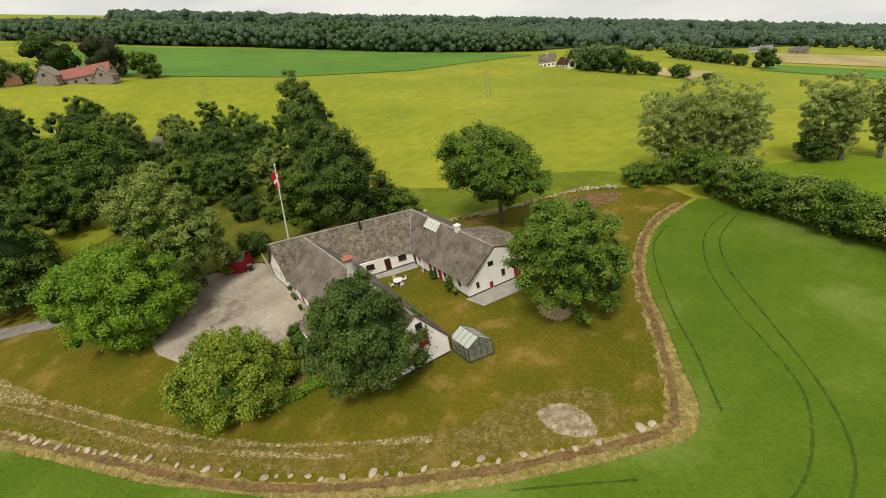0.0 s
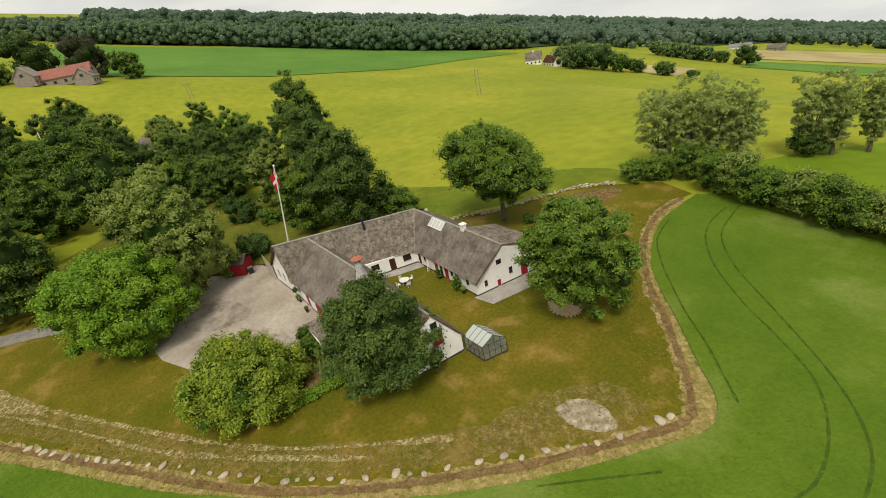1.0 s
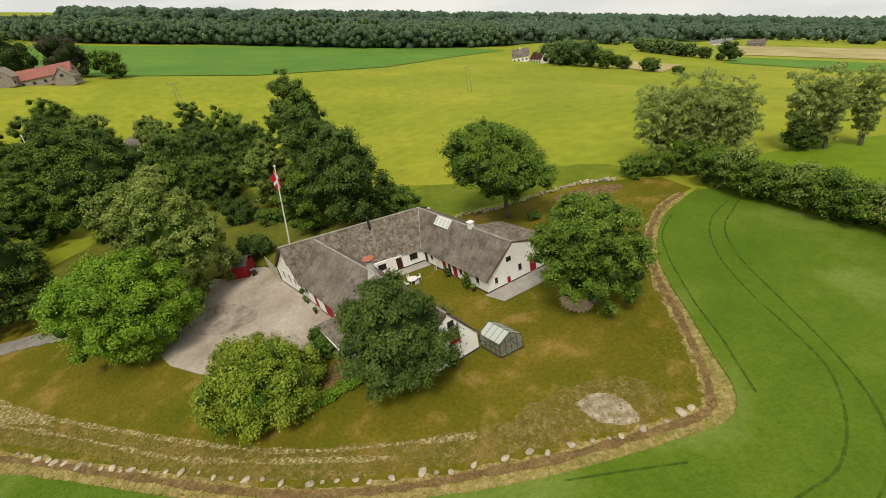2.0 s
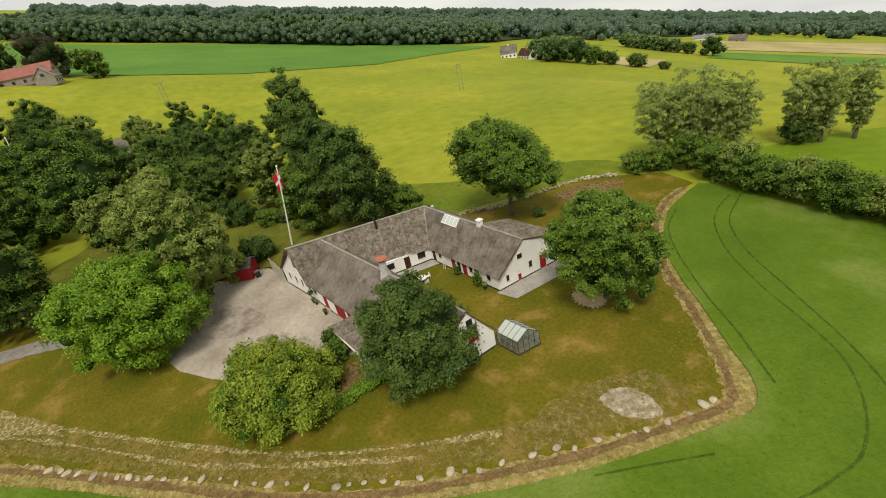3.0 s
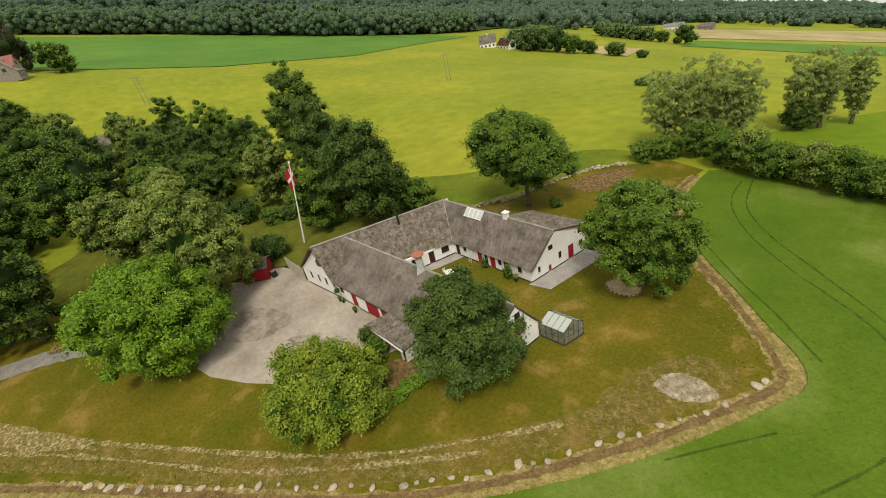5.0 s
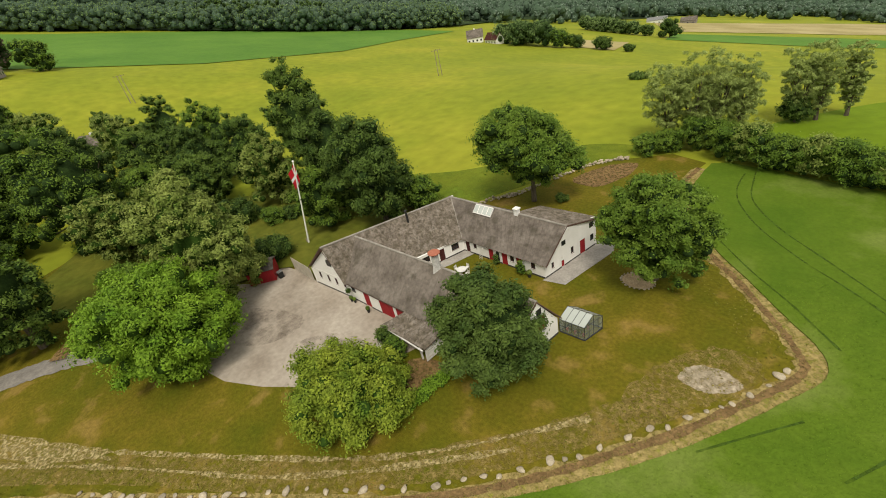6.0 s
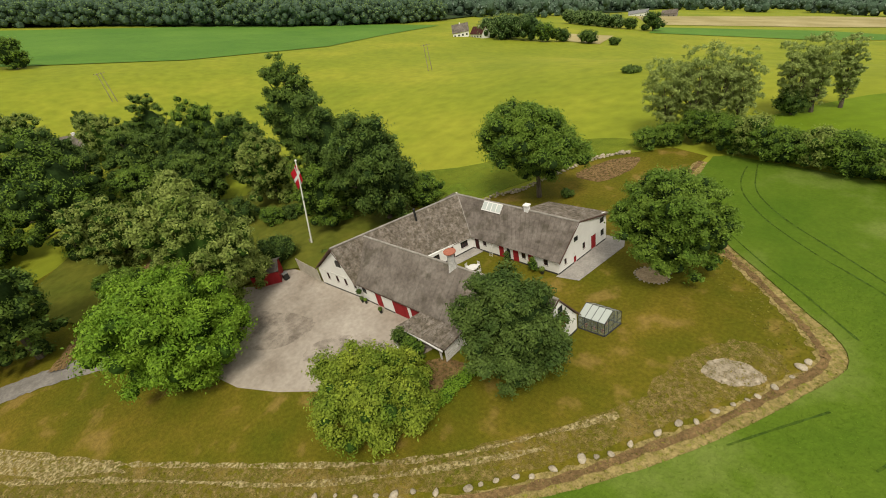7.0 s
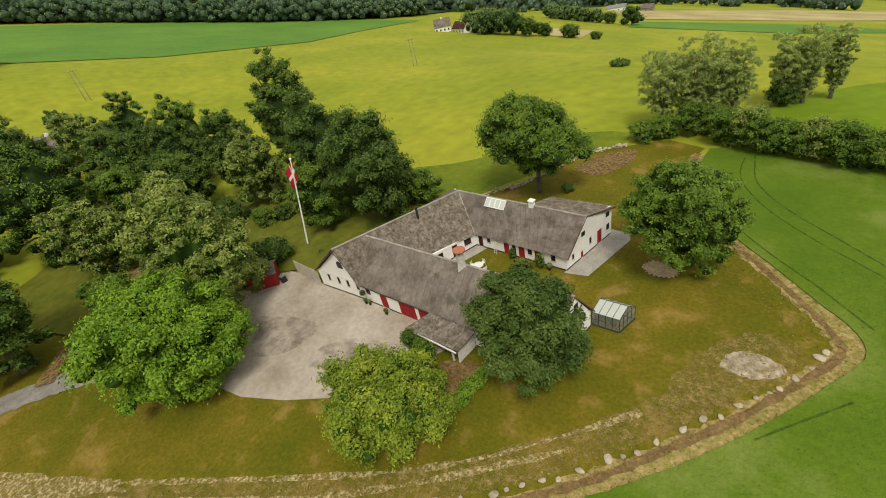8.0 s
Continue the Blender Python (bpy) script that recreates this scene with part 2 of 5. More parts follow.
M["leaf_grove"] = leaf("leaves_grove", (0.062, 0.118, 0.019), (0.175, 0.255, 0.042), 0.22, 0.12)
M["leaf_copper"] = leaf("leaves_copper", (0.045, 0.028, 0.026), (0.085, 0.055, 0.04), 0.15)
# far crown cores: painted shade, lifted and greyed by painted haze
M["core_far"] = material("hazed_shade_core", [(0.3, (0.05, 0.085, 0.05)), (0.7, (0.075, 0.115, 0.07))], scale=0.2)
# near-black greens: shade between the leaf clumps is put into these colours
M["core_bright"] = material("bright_tree_shade_core", [(0.3, (0.022, 0.05, 0.006)), (0.7, (0.04, 0.08, 0.011))], scale=0.6, fine=(3, 0.3))
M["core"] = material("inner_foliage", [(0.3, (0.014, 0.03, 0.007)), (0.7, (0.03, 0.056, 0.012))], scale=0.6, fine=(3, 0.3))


def glass_material():
    m = bpy.data.materials.new("window_glass")
    m.use_nodes = True
    b = m.node_tree.nodes["Principled BSDF"]
    b.inputs["Base Color"].default_value = (0.02, 0.024, 0.026, 1)
    b.inputs["Roughness"].default_value = 0.06
    b.inputs["Specular IOR Level"].default_value = 0.5
    return m


def clear_glass(name, colour, cover, rough):
    m = bpy.data.materials.new(name)
    m.use_nodes = True
    n, l = m.node_tree.nodes, m.node_tree.links
    b = n["Principled BSDF"]
    b.inputs["Base Color"].default_value = (*colour, 1)
    b.inputs["Roughness"].default_value = rough
    tr = n.new("ShaderNodeBsdfTransparent")
    mx = n.new("ShaderNodeMixShader")
    mx.inputs[0].default_value = cover
    l.new(tr.outputs[0], mx.inputs[1])
    l.new(b.outputs[0], mx.inputs[2])
    l.new(mx.outputs[0], n["Material Output"].inputs[0])
    return m


M["glass"] = glass_material()
M["clear"] = clear_glass("greenhouse_glass", (0.35, 0.4, 0.36), 0.22, 0.05)
# pale tint stands for reflected sky, with whitewash on the greenhouse panes
M["roof_glass"] = clear_glass("sky_pale_roof_glass", (0.58, 0.62, 0.58), 0.75, 0.2)


# ---------------- helpers ----------------
def link_mesh(name, bm, mat, parent=None, label="", smooth=False):
    me = bpy.data.meshes.new(name)
    bm.normal_update()
    bm.to_mesh(me)
    bm.free()
    for mm in (mat if isinstance(mat, (list, tuple)) else [mat]):
        me.materials.append(mm)
    if smooth:
        for p in me.polygons:
            p.use_smooth = True
    ob = new(name, me)
    if parent:
        ob.parent = parent
    if label:
        ob["label"] = label
    return ob


def part(name, bm, mat, parent, label=""):
    return link_mesh(name, bm, mat, parent, label)


def empty(name, x=0, y=0, z=0, turn=0):
    e = new(name)
    e.matrix_world = pose(x, y, z, 0, 0, turn)
    return e


def quick_mesh(name, verts, faces, mat, parent=None, smooth=False):
    """A mesh from numpy arrays: verts n x 3, faces m x k."""
    me = bpy.data.meshes.new(name)
    verts, faces = np.asarray(verts, "f"), np.asarray(faces, "i")
    k = faces.shape[1]
    me.vertices.add(len(verts))
    me.vertices.foreach_set("co", verts.ravel())
    me.loops.add(faces.size)
    me.loops.foreach_set("vertex_index", faces.ravel())
    me.polygons.add(len(faces))
    me.polygons.foreach_set("loop_start", np.arange(len(faces), dtype="i") * k)
    me.polygons.foreach_set("use_smooth", np.full(len(faces), smooth))
    me.update(calc_edges=True)
    me.materials.append(mat)
    ob = new(name, me)
    if parent:
        ob.parent = parent
    return ob


def box(bm, x0, y0, z0, x1, y1, z1, m=None):
    vs = [bm.verts.new(Vector(p) if m is None else m @ Vector(p)) for p in
          ((x0, y0, z0), (x1, y0, z0), (x1, y1, z0), (x0, y1, z0), (x0, y0, z1), (x1, y0, z1), (x1, y1, z1), (x0, y1, z1))]
    for f in ((3, 2, 1, 0), (4, 5, 6, 7), (0, 1, 5, 4), (1, 2, 6, 5), (2, 3, 7, 6), (3, 0, 4, 7)):
        bm.faces.new([vs[i] for i in f])
    return vs


def prism(bm, poly, off):
    """A solid from a planar polygon (3D points) pushed along off."""
    a = [bm.verts.new(p) for p in poly]
    b = [bm.verts.new(Vector(p) + Vector(off)) for p in poly]
    bm.faces.new(a)
    bm.faces.new(b[::-1])
    k = len(a)
    for i in range(k):
        bm.faces.new([a[i], b[i], b[(i + 1) % k], a[(i + 1) % k]])
    bmesh.ops.recalc_face_normals(bm, faces=bm.faces)


def tube(bm, a, b, r0, r1, sides=8):
    a, b = Vector(a), Vector(b)
    q = (b - a).to_track_quat("Z", "Y")
    rings = []
    for p, r in ((a, r0), (b, r1)):
        rings.append([bm.verts.new(p + q @ Vector((r * math.cos(i * math.tau / sides), r * math.sin(i * math.tau / sides), 0))) for i in range(sides)])
    for i in range(sides):
        j = (i + 1) % sides
        bm.faces.new([rings[0][i], rings[0][j], rings[1][j], rings[1][i]])
    bm.faces.new(rings[0][::-1])
    bm.faces.new(rings[1])


def terrain(x, y):
    """The lie of the land: level round the farm, then rising to one side and falling to the other."""
    r = np.hypot(x + 10, y + 5)
    g = np.clip((r - 75) / 175, 0, 1)
    g = g * g * (3 - 2 * g)
    return 0.2 * g * ((x - 34) * -0.56 + (y + 36) * -0.83)


def smooth_line(pts, n=8, closed=False):
    """A Catmull-Rom line through the points."""
    p = [Vector((*q[:2], 0)) for q in pts]
    out, k = [], len(p)
    for i in range(k if closed else k - 1):
        a, b, c, d = ((p[(i + j) % k] if closed else p[min(max(i + j, 0), k - 1)]) for j in (-1, 0, 1, 2))
        for s in range(n):
            t = s / n
            out.append(0.5 * ((2 * b) + (c - a) * t + (2 * a - 5 * b + 4 * c - d) * t * t + (3 * b - a - 3 * c + d) * t ** 3))
    if not closed:
        out.append(p[-1])
    return [(v.x, v.y) for v in out]


def patch(name, poly, mat, lift, longest=6.0, rough_edge=0.0, label="", category="ground", skirt=0.0, kind="structure"):
    """A sheet over the land, inside a polygon; skirt: how far its rim goes down."""
    bm = bmesh.new()
    rnd = random.Random(len(poly) * 7 + int(lift * 1000))
    vs = [bm.verts.new((x + rnd.uniform(-1, 1) * rough_edge, y + rnd.uniform(-1, 1) * rough_edge, 0)) for x, y in poly]
    f = bm.faces.new(vs)
    if f.normal.z < 0 or f.calc_area() and (f.normal_update() or f.normal.z < 0):
        f.normal_flip()
    bmesh.ops.triangulate(bm, faces=bm.faces[:])
    for _ in range(9):
        long = [e for e in bm.edges if e.calc_length() > max(longest, 0.06 * (e.verts[0].co.length - 60))]
        if not long or len(bm.verts) > 30000:
            break
        bmesh.ops.subdivide_edges(bm, edges=long, cuts=1)
        bmesh.ops.triangulate(bm, faces=[q for q in bm.faces if len(q.verts) > 3])
    for v in bm.verts:
        v.co.z = terrain(v.co.x, v.co.y) + lift
    if skirt:
        rim = [e for e in bm.edges if e.is_boundary]
        ext = bmesh.ops.extrude_edge_only(bm, edges=rim)
        for v in ext["geom"]:
            if isinstance(v, bmesh.types.BMVert):
                v.co.z -= skirt
    ob = link_mesh(name, bm, mat)
    return tagged(ob, label, category, kind=kind)


def ribbon(name, line, width, mat, lift, label, category="ground", wobble=0.0, height=0.0, kind="structure"):
    """A strip along a line; height: raised middle (or sunk, if below zero)."""
    rnd = random.Random(int(width * 100) + len(line))
    verts, faces = [], []
    for i, (x, y) in enumerate(line):
        a, b = Vector(line[max(i - 1, 0)]), Vector(line[min(i + 1, len(line) - 1)])
        d = (b - a).normalized()
        nrm = Vector((-d.y, d.x))
        w = width * (1 + rnd.uniform(-wobble, wobble))
        for k, h in ((-0.5, 0), (-0.2, height), (0.2, height), (0.5, 0)):
            q = Vector((x, y)) + nrm * (w * k)
            verts.append((q.x, q.y, terrain(q.x, q.y) + lift + h))
        if i:
            o = 4 * i
            for k in range(3):
                faces.append((o - 4 + k, o - 3 + k, o + 1 + k, o + k))
    faces = [f[::-1] for f in faces]
    ob = quick_mesh(name, verts, faces, mat)
    return tagged(ob, label, category, kind=kind)


# ---------------- ground ----------------
def ground_sheet():
    radii = [0, 6, 12, 18, 25, 32, 40, 48, 56, 64, 72, 80, 90, 100, 112, 125, 140, 155, 172, 190, 210, 232, 256, 285, 320, 360, 410,
             470, 540, 620, 720, 850, 1000, 1200, 1500, 1900, 2400, 3000, 3700, 4400]
    k = 120
    verts, faces = [(-10, -5, 0)], []
    for r in radii[1:]:
        for i in range(k):
            a = i * math.tau / k
            x, y = -10 + r * math.cos(a), -5 + r * math.sin(a)
            verts.append((x, y, float(terrain(x, y))))
    tri = [(0, 1 + i, 1 + (i + 1) % k, 1 + (i + 1) % k) for i in range(k)]
    for j in range(len(radii) - 2):
        for i in range(k):
            a, b = 1 + j * k + i, 1 + j * k + (i + 1) % k
            faces.append((a, a + k, b + k, b))
    bm = bmesh.new()
    vs = [bm.verts.new(v) for v in verts]
    for f in faces:
        bm.faces.new([vs[i] for i in f])
    for f in tri:
        bm.faces.new([vs[i] for i in f[:3]])
    ob = link_mesh("ground", bm, M["field"], smooth=True)
    return tagged(ob, "open land with a ripening yellow-green field", "ground", kind="structure")


ground_sheet()
DITCH = [(5.0, 44.5), (4.4, 38), (4.7, 33.2), (7.2, 26), (11.2, 19.6), (15.9, 14.2), (19.0, 11.4), (22.6, 7.7), (25.6, 4.5), (27.4, 2.1), (28.2, 0.6), (27.9, -1.4), (26.5, -4.4), (24.2, -8.9),
         (21.6, -13.7), (18.8, -17.9), (16.1, -22.1), (12.6, -26.7), (7.7, -32.1), (1.6, -37.5), (-6.1, -43.6), (-14.9, -50.7), (-19.9, -54.8), (-32, -66), (-48, -84)]
WHEAT_EDGE = [(5.6, 42.6), (5.8, 37), (6.4, 31.6), (8.8, 25.4), (12.6, 19.2), (17.0, 14.7), (21.3, 10.8), (25.3, 6.9), (28.3, 4.2), (29.8, 1.8), (29.8, -0.5), (28.2, -4.0), (25.0, -10.6),
              (21.4, -16.8), (18.5, -21.0), (15.4, -25.2), (11.5, -29.6), (6.1, -34.8), (0.9, -39.8), (-8.0, -47.0), (-17.0, -54.6), (-30, -66.8), (-46, -85.4)]
ditch = smooth_line(DITCH, 6)
edge = smooth_line(WHEAT_EDGE, 5)
LAWN_REST = [(-70, -84), (-88, -62), (-98, -40), (-92, -18), (-78, -6), (-56, 4), (-40, 7), (-28.2, 5.2), (-22.3, 15.5), (-19.4, 19.5), (-16.2, 29.1), (-12.8, 36.4), (-8.4, 40.4), (-2, 45)]
patch("lawn", ditch[2:] + LAWN_REST, M["lawn"], 0.02, 4, label="dry mown lawn round the farmhouse, yellowing in patches", category="lawn")
patch("meadow", [(-98, -40), (-92, -18), (-78, -6), (-56, 4), (-40, 7), (-31, 2), (-31.5, -18), (-38, -18.5), (-42, -22), (-46, -40), (-60, -48), (-80, -56)],
      M["meadow"], 0.3, 2.5, label="green grass under the garden trees", category="grass")
patch("cereal_field", edge + [(-46, -140), (120, -140), (140, 18), (60, 33), (30, 39.8), (18, 42.0), (8, 43.8)],
      M["wheat"], 0.17, 3.0, 0.06, "dense green cereal crop with a cut edge", "crop", skirt=0.2, kind="stuff")
def beside(line, off):
    """The line moved sideways, to the left of its way."""
    out = []
    for i, q in enumerate(line):
        a, b = Vector(line[max(i - 1, 0)]), Vector(line[min(i + 1, len(line) - 1)])
        d = (b - a).normalized()
        out.append((q[0] - d.y * off, q[1] + d.x * off))
    return out


ribbon("verge", beside(ditch[4:], 0.75), 3.0, M["verge"], 0.05, "strip of dry yellow grass along the crop", "verge", 0.2)
ribbon("furrow", beside(ditch[4:], 0.05), 0.75, M["soil"], 0.09, "ploughed brown soil furrow beside the stones", "soil", 0.35, -0.02)
ribbon("dry_grass", smooth_line([(-34, -62), (-26, -55.5), (-16, -47.5), (-6, -40.4), (1.6, -34), (7.6, -27.8), (12.4, -22), (16.5, -16), (20.5, -9.5)], 8), 3.4, M["dry"], 0.045,
       "broad strip of dried-out brown grass inside the stones", "dry grass", 0.1)
for line, wd in (([(-42, -63.5), (-35.4, -59.2), (-28.9, -54.6), (-22.9, -50.3), (-14.2, -44.0), (-7.6, -39.2), (0.6, -32.8), (6.4, -27.2), (10.9, -21.8), (15.6, -15.9)], 0.5),
                 ([(-38, -64.0), (-31.3, -59.1), (-23.7, -53.1), (-14.3, -46.3), (-5.4, -40.0), (1.8, -33.5), (7.2, -27.9), (11.9, -22.8)], 0.5)):
    ribbon("dry_grass", smooth_line(line, 8), wd, M["straw"], 0.06, "row of bleached cut grass on the lawn", "cut grass", 0.8)
patch("dry_grass", smooth_line([(-40, -64), (-31, -58.4), (-24.5, -53), (-22, -50.6), (-26, -51.8), (-33, -56.4), (-42, -61.8)], 5, True), M["straw"], 0.05, 3, 0.3,
      "bleached heap of dry cut grass", "cut grass")
patch("dry_grass", smooth_line([(16.5, -12), (17.5, -7), (19.5, -3), (22, -0.5), (25, -0.8), (26, -3), (24.5, -6.5), (22, -10.5), (19, -14.5)], 5, True), M["dry"], 0.047, 2, 0.3,
      "dried-out grass round the rubble patch", "dry grass")
patch("yard", [(-46, -30), (-43.4, -27.2), (-40.3, -25.4), (-40.5, -19.6), (-36, -18.6), (-30.6, -18.6), (-22, -17.8), (-12.7, -17), (-7.5, -17), (-5.5, -19.3), (-6.8, -22.7),
               (-6.9, -25.9), (-8.6, -28.6), (-11.7, -31.0), (-16.9, -34.8), (-22.2, -37.6), (-27, -38.6), (-36, -42), (-42, -45.5), (-46.1, -45.1), (-45, -38)],
      M["gravel"], 0.06, 2.5, 0.12, "grey gravel farmyard with damp dark stains", "yard")
ribbon("driveway", smooth_line([(-58, -70), (-52.5, -59.8), (-50.6, -55.5), (-47.8, -50.4), (-43.5, -45.4), (-38, -40)], 8), 4.2, M["road"], 0.075,
       "grey gravel driveway past the big tree", "road", 0.1)
patch("dirt_patch", smooth_line([(-13.1, 27.7), (-9, 26.8), (-6.3, 29.1), (-5.0, 35.3), (-6.2, 39.0), (-10.0, 36.4), (-13.0, 31.2)], 5, True), M["soil"], 0.05, 3, 0.2,
      "bare reddish earth behind the house", "soil")
patch("rubble_patch", smooth_line([(19.9, -6.9), (20.0, -5.2), (21.0, -4.1), (23.0, -3.8), (24.8, -4.7), (23.9, -6.3), (22.1, -7.3)], 6, True), M["pale_gravel"], 0.06, 0.8, 0.12,
      "pale round patch of rubble and ash on the lawn", "rubble")
patch("concrete_apron", [(-0.4, -0.5), (2.8, 0.2), (4.3, 9.9), (3.6, 11.6), (0.9, 11.6)], M["concrete"], 0.08, 2, 0.08, "worn concrete strip along the white gable", "paving")
patch("court_paving", [(-15.2, -0.1), (-13.2, -0.1), (-14.4, -4.5), (-18, -12), (-20, -12)], M["concrete"], 0.07, 2, 0.1, "grey paving along the courtyard wall", "paving")
for line in ([(11.6, 40.3), (11.8, 37), (12.4, 33.6), (14.1, 29.5), (18.1, 23.9), (24.0, 18.4), (28.9, 14.8), (33.3, 11.0), (36.0, 6.0), (37.0, 1.2), (36.3, -2.3), (35.2, -5.5), (33, -10)],
             [(12.8, 41.4), (13.3, 38.7), (14.5, 33.2), (16.5, 29.3), (20.6, 24.4), (26.8, 19.0), (33.9, 12.6), (37.8, 7.6), (39.3, 3.0), (39.2, -3), (38, -9)],
             [(7.3, 31.8), (9.2, 25.9), (13, 20.8), (16.5, 17.1), (20.5, 13.2), (24.8, 9.6), (27.6, 6.9), (30.2, 4.4)],
             [(24, -13.8), (26.5, -10.2), (29.6, -5.9)]):
    ribbon("tramline", smooth_line(line, 8), 0.22, M["furrow"], 0.195, "dark wheel track pressed through the crop", "wheel track", 0.3)
patch("damp_stain", smooth_line([(-34.6, -31.6), (-33.2, -28.0), (-27.2, -25.6), (-23.6, -25.2), (-22.6, -28.5), (-25.5, -32.6), (-30, -34)], 5, True), M["damp"], 0.085, 1.5, 0.2,
      "dark damp stain on the yard gravel", "stain")
patch("damp_stain", smooth_line([(-20, -27), (-16, -23.5), (-12, -22.5), (-11, -24.5), (-15, -28.5), (-19, -30)], 5, True), M["damp"], 0.085, 1.5, 0.2, "dark damp stain on the yard gravel", "stain")
patch("field_edge", smooth_line([(-44, 9.8), (-28.9, 7.2), (-23.4, 16.4), (-17, 29.8), (-9.6, 41.2), (-11, 47), (-21, 44), (-30, 33), (-39, 23), (-52, 15)], 5, True), M["field_edge"], 0.04, 4, 0.2,
      "greener field margin behind the stone wall", "field")
patch("soil_patch", smooth_line([(-4.8, -21.2), (-2.2, -19.4), (0.2, -19.7), (0.0, -23.0), (-2.0, -25.5), (-3.2, -23.6)], 5, True), M["soil"], 0.07, 1.5, 0.15, "bare brown soil beside the lean-to", "soil")
ribbon("dirt_track", smooth_line([(-50, -53), (-56, -48), (-63, -40), (-70, -33), (-78, -28)], 6), 2.6, M["soil"], 0.34, "brown dirt track between the garden trees", "track", 0.2)
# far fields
# wood floors, painted as dark as the shade under the trees
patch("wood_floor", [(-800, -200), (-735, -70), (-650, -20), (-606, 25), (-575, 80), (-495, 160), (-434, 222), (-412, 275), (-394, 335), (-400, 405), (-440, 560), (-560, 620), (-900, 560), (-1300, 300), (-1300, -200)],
      M["shade_dark_floor"], 1.2, 40, label="floor of the far wood, tree shade in its dark colour", category="woodland")
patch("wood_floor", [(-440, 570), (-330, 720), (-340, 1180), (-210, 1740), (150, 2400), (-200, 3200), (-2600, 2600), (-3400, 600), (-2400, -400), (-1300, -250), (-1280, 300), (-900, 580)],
      M["shade_dark_floor"], 1.0, 120, label="floor of the distant woods, tree shade in its dark colour", category="woodland")
patch("green_field", [(-380, -70), (-316.9, -46.0), (-302.5, -21.0), (-284.4, 12.7), (-263.1, 51.3), (-263.2, 142.9), (-300.2, 223.0), (-341.0, 331.6), (-385, 310), (-410, 274.1), (-495, 156.4), (-575, 4.2), (-640, -60)],
      M["field_green"], 0.35, 15, label="far green field before the wood", category="field")
patch("pasture", [(5.3, 58.2), (10.3, 66.2), (22.4, 80.6), (60, 110), (90, 45), (33, 42), (16, 46)], M["pasture"], 0.06, 6, label="green pasture behind the hedge", category="field")
patch("stubble_field", [(-214.6, 337.8), (-159.8, 352.0), (-139.0, 286.1), (-166.4, 286.9)], M["stubble"], 0.3, 15, label="pale field beside far shrubs", category="field")
patch("stubble_field", [(-190, 500), (-44.5, 596), (60, 700), (40, 900), (-78, 838), (-267, 644)], M["stubble"], 0.4, 30, label="wide pale field near the horizon", category="field")
patch("green_field", [(-150, 400), (-30, 430), (60, 520), (-40, 540), (-170, 470)], M["field_green"], 0.35, 20, label="far green strip of field", category="field")


# ---------------- house ----------------
def wall_span(name, a, b, z1, openings, parent, thick=0.3, z0=0.0, mat=None, z1b=None):
    """An upright wall from a to b, its outside on the right hand of that way, with real openings (from, to, bottom, top) along it."""
    a, b = Vector((*a, 0)), Vector((*b, 0))
    length = (b - a).length
    d = (b - a).normalized()
    nin = Vector((-d.y, d.x, 0))
    m = Matrix(((d.x, nin.x, 0, a.x), (d.y, nin.y, 0, a.y), (0, 0, 1, 0), (0, 0, 0, 1)))
    z1b = z1 if z1b is None else z1b
    bm = bmesh.new()
    top = lambda s: z1 + (z1b - z1) * s / length
    cuts = sorted({0.0, length, *[o[0] for o in openings], *[o[1] for o in openings]})
    for s0, s1 in zip(cuts, cuts[1:]):
        hole = [o for o in openings if o[0] <= s0 + 1e-6 and o[1] >= s1 - 1e-6]
        spans = [(z0, None)] if not hole else [(z0, hole[0][2]), (hole[0][3], None)]
        for q0, q1 in spans:
            if q1 is not None and q1 - q0 < 0.02:
                continue
            vs = box(bm, s0, 0, q0, s1, thick, 9, m)
            for v, s in zip(vs[4:], (s0, s1, s1, s0)):
                v.co.z = q1 if q1 is not None else top(s)
    part(name, bm, mat or M["white"], parent)
    if mat is None and z0 == 0.0:
        for s0, s1 in zip(cuts, cuts[1:]):
            if not any(o[0] <= s0 + 1e-6 and o[1] >= s1 - 1e-6 and o[2] < 0.3 for o in openings):
                bm = bmesh.new()
                box(bm, s0 + 0.01, -0.035, 0, s1 - 0.01, -0.002, 0.26, m)
                part("plinth", bm, M["plinth"], parent, "dark tarred plinth")
    return m


def window(parent, m, s0, s1, z0, z1, bars=2, rows=2, frame=None):
    """A window in an opening: frame, sill, glazing bars and a pane, under one part."""
    w = 0.06
    bm = bmesh.new()
    for x0, x1, q0, q1 in ((s0, s0 + w, z0, z1), (s1 - w, s1, z0, z1), (s0 + w, s1 - w, z0, z0 + w), (s0 + w, s1 - w, z1 - w, z1)):
        box(bm, x0, 0.06, q0, x1, 0.14, q1, m)
    ob = part("window", bm, frame or M["brown"], parent)
    bm = bmesh.new()
    for i in range(1, bars):
        x = s0 + (s1 - s0) * i / bars
        box(bm, x - 0.02, 0.075, z0 + w, x + 0.02, 0.115, z1 - w, m)
    for i in range(1, rows):
        z = z0 + (z1 - z0) * i / rows
        box(bm, s0 + w, 0.08, z - 0.018, s1 - w, 0.112, z + 0.018, m)
    part("glazing_bar", bm, frame or M["brown"], ob)
    bm = bmesh.new()
    box(bm, s0 + w, 0.118, z0 + w, s1 - w, 0.13, z1 - w, m)
    part("pane", bm, M["glass"], ob)
    bm = bmesh.new()
    box(bm, s0 - 0.05, -0.05, z0 - 0.06, s1 + 0.05, 0.06, z0 - 0.002, m)
    part("sill", bm, M["concrete"], ob)


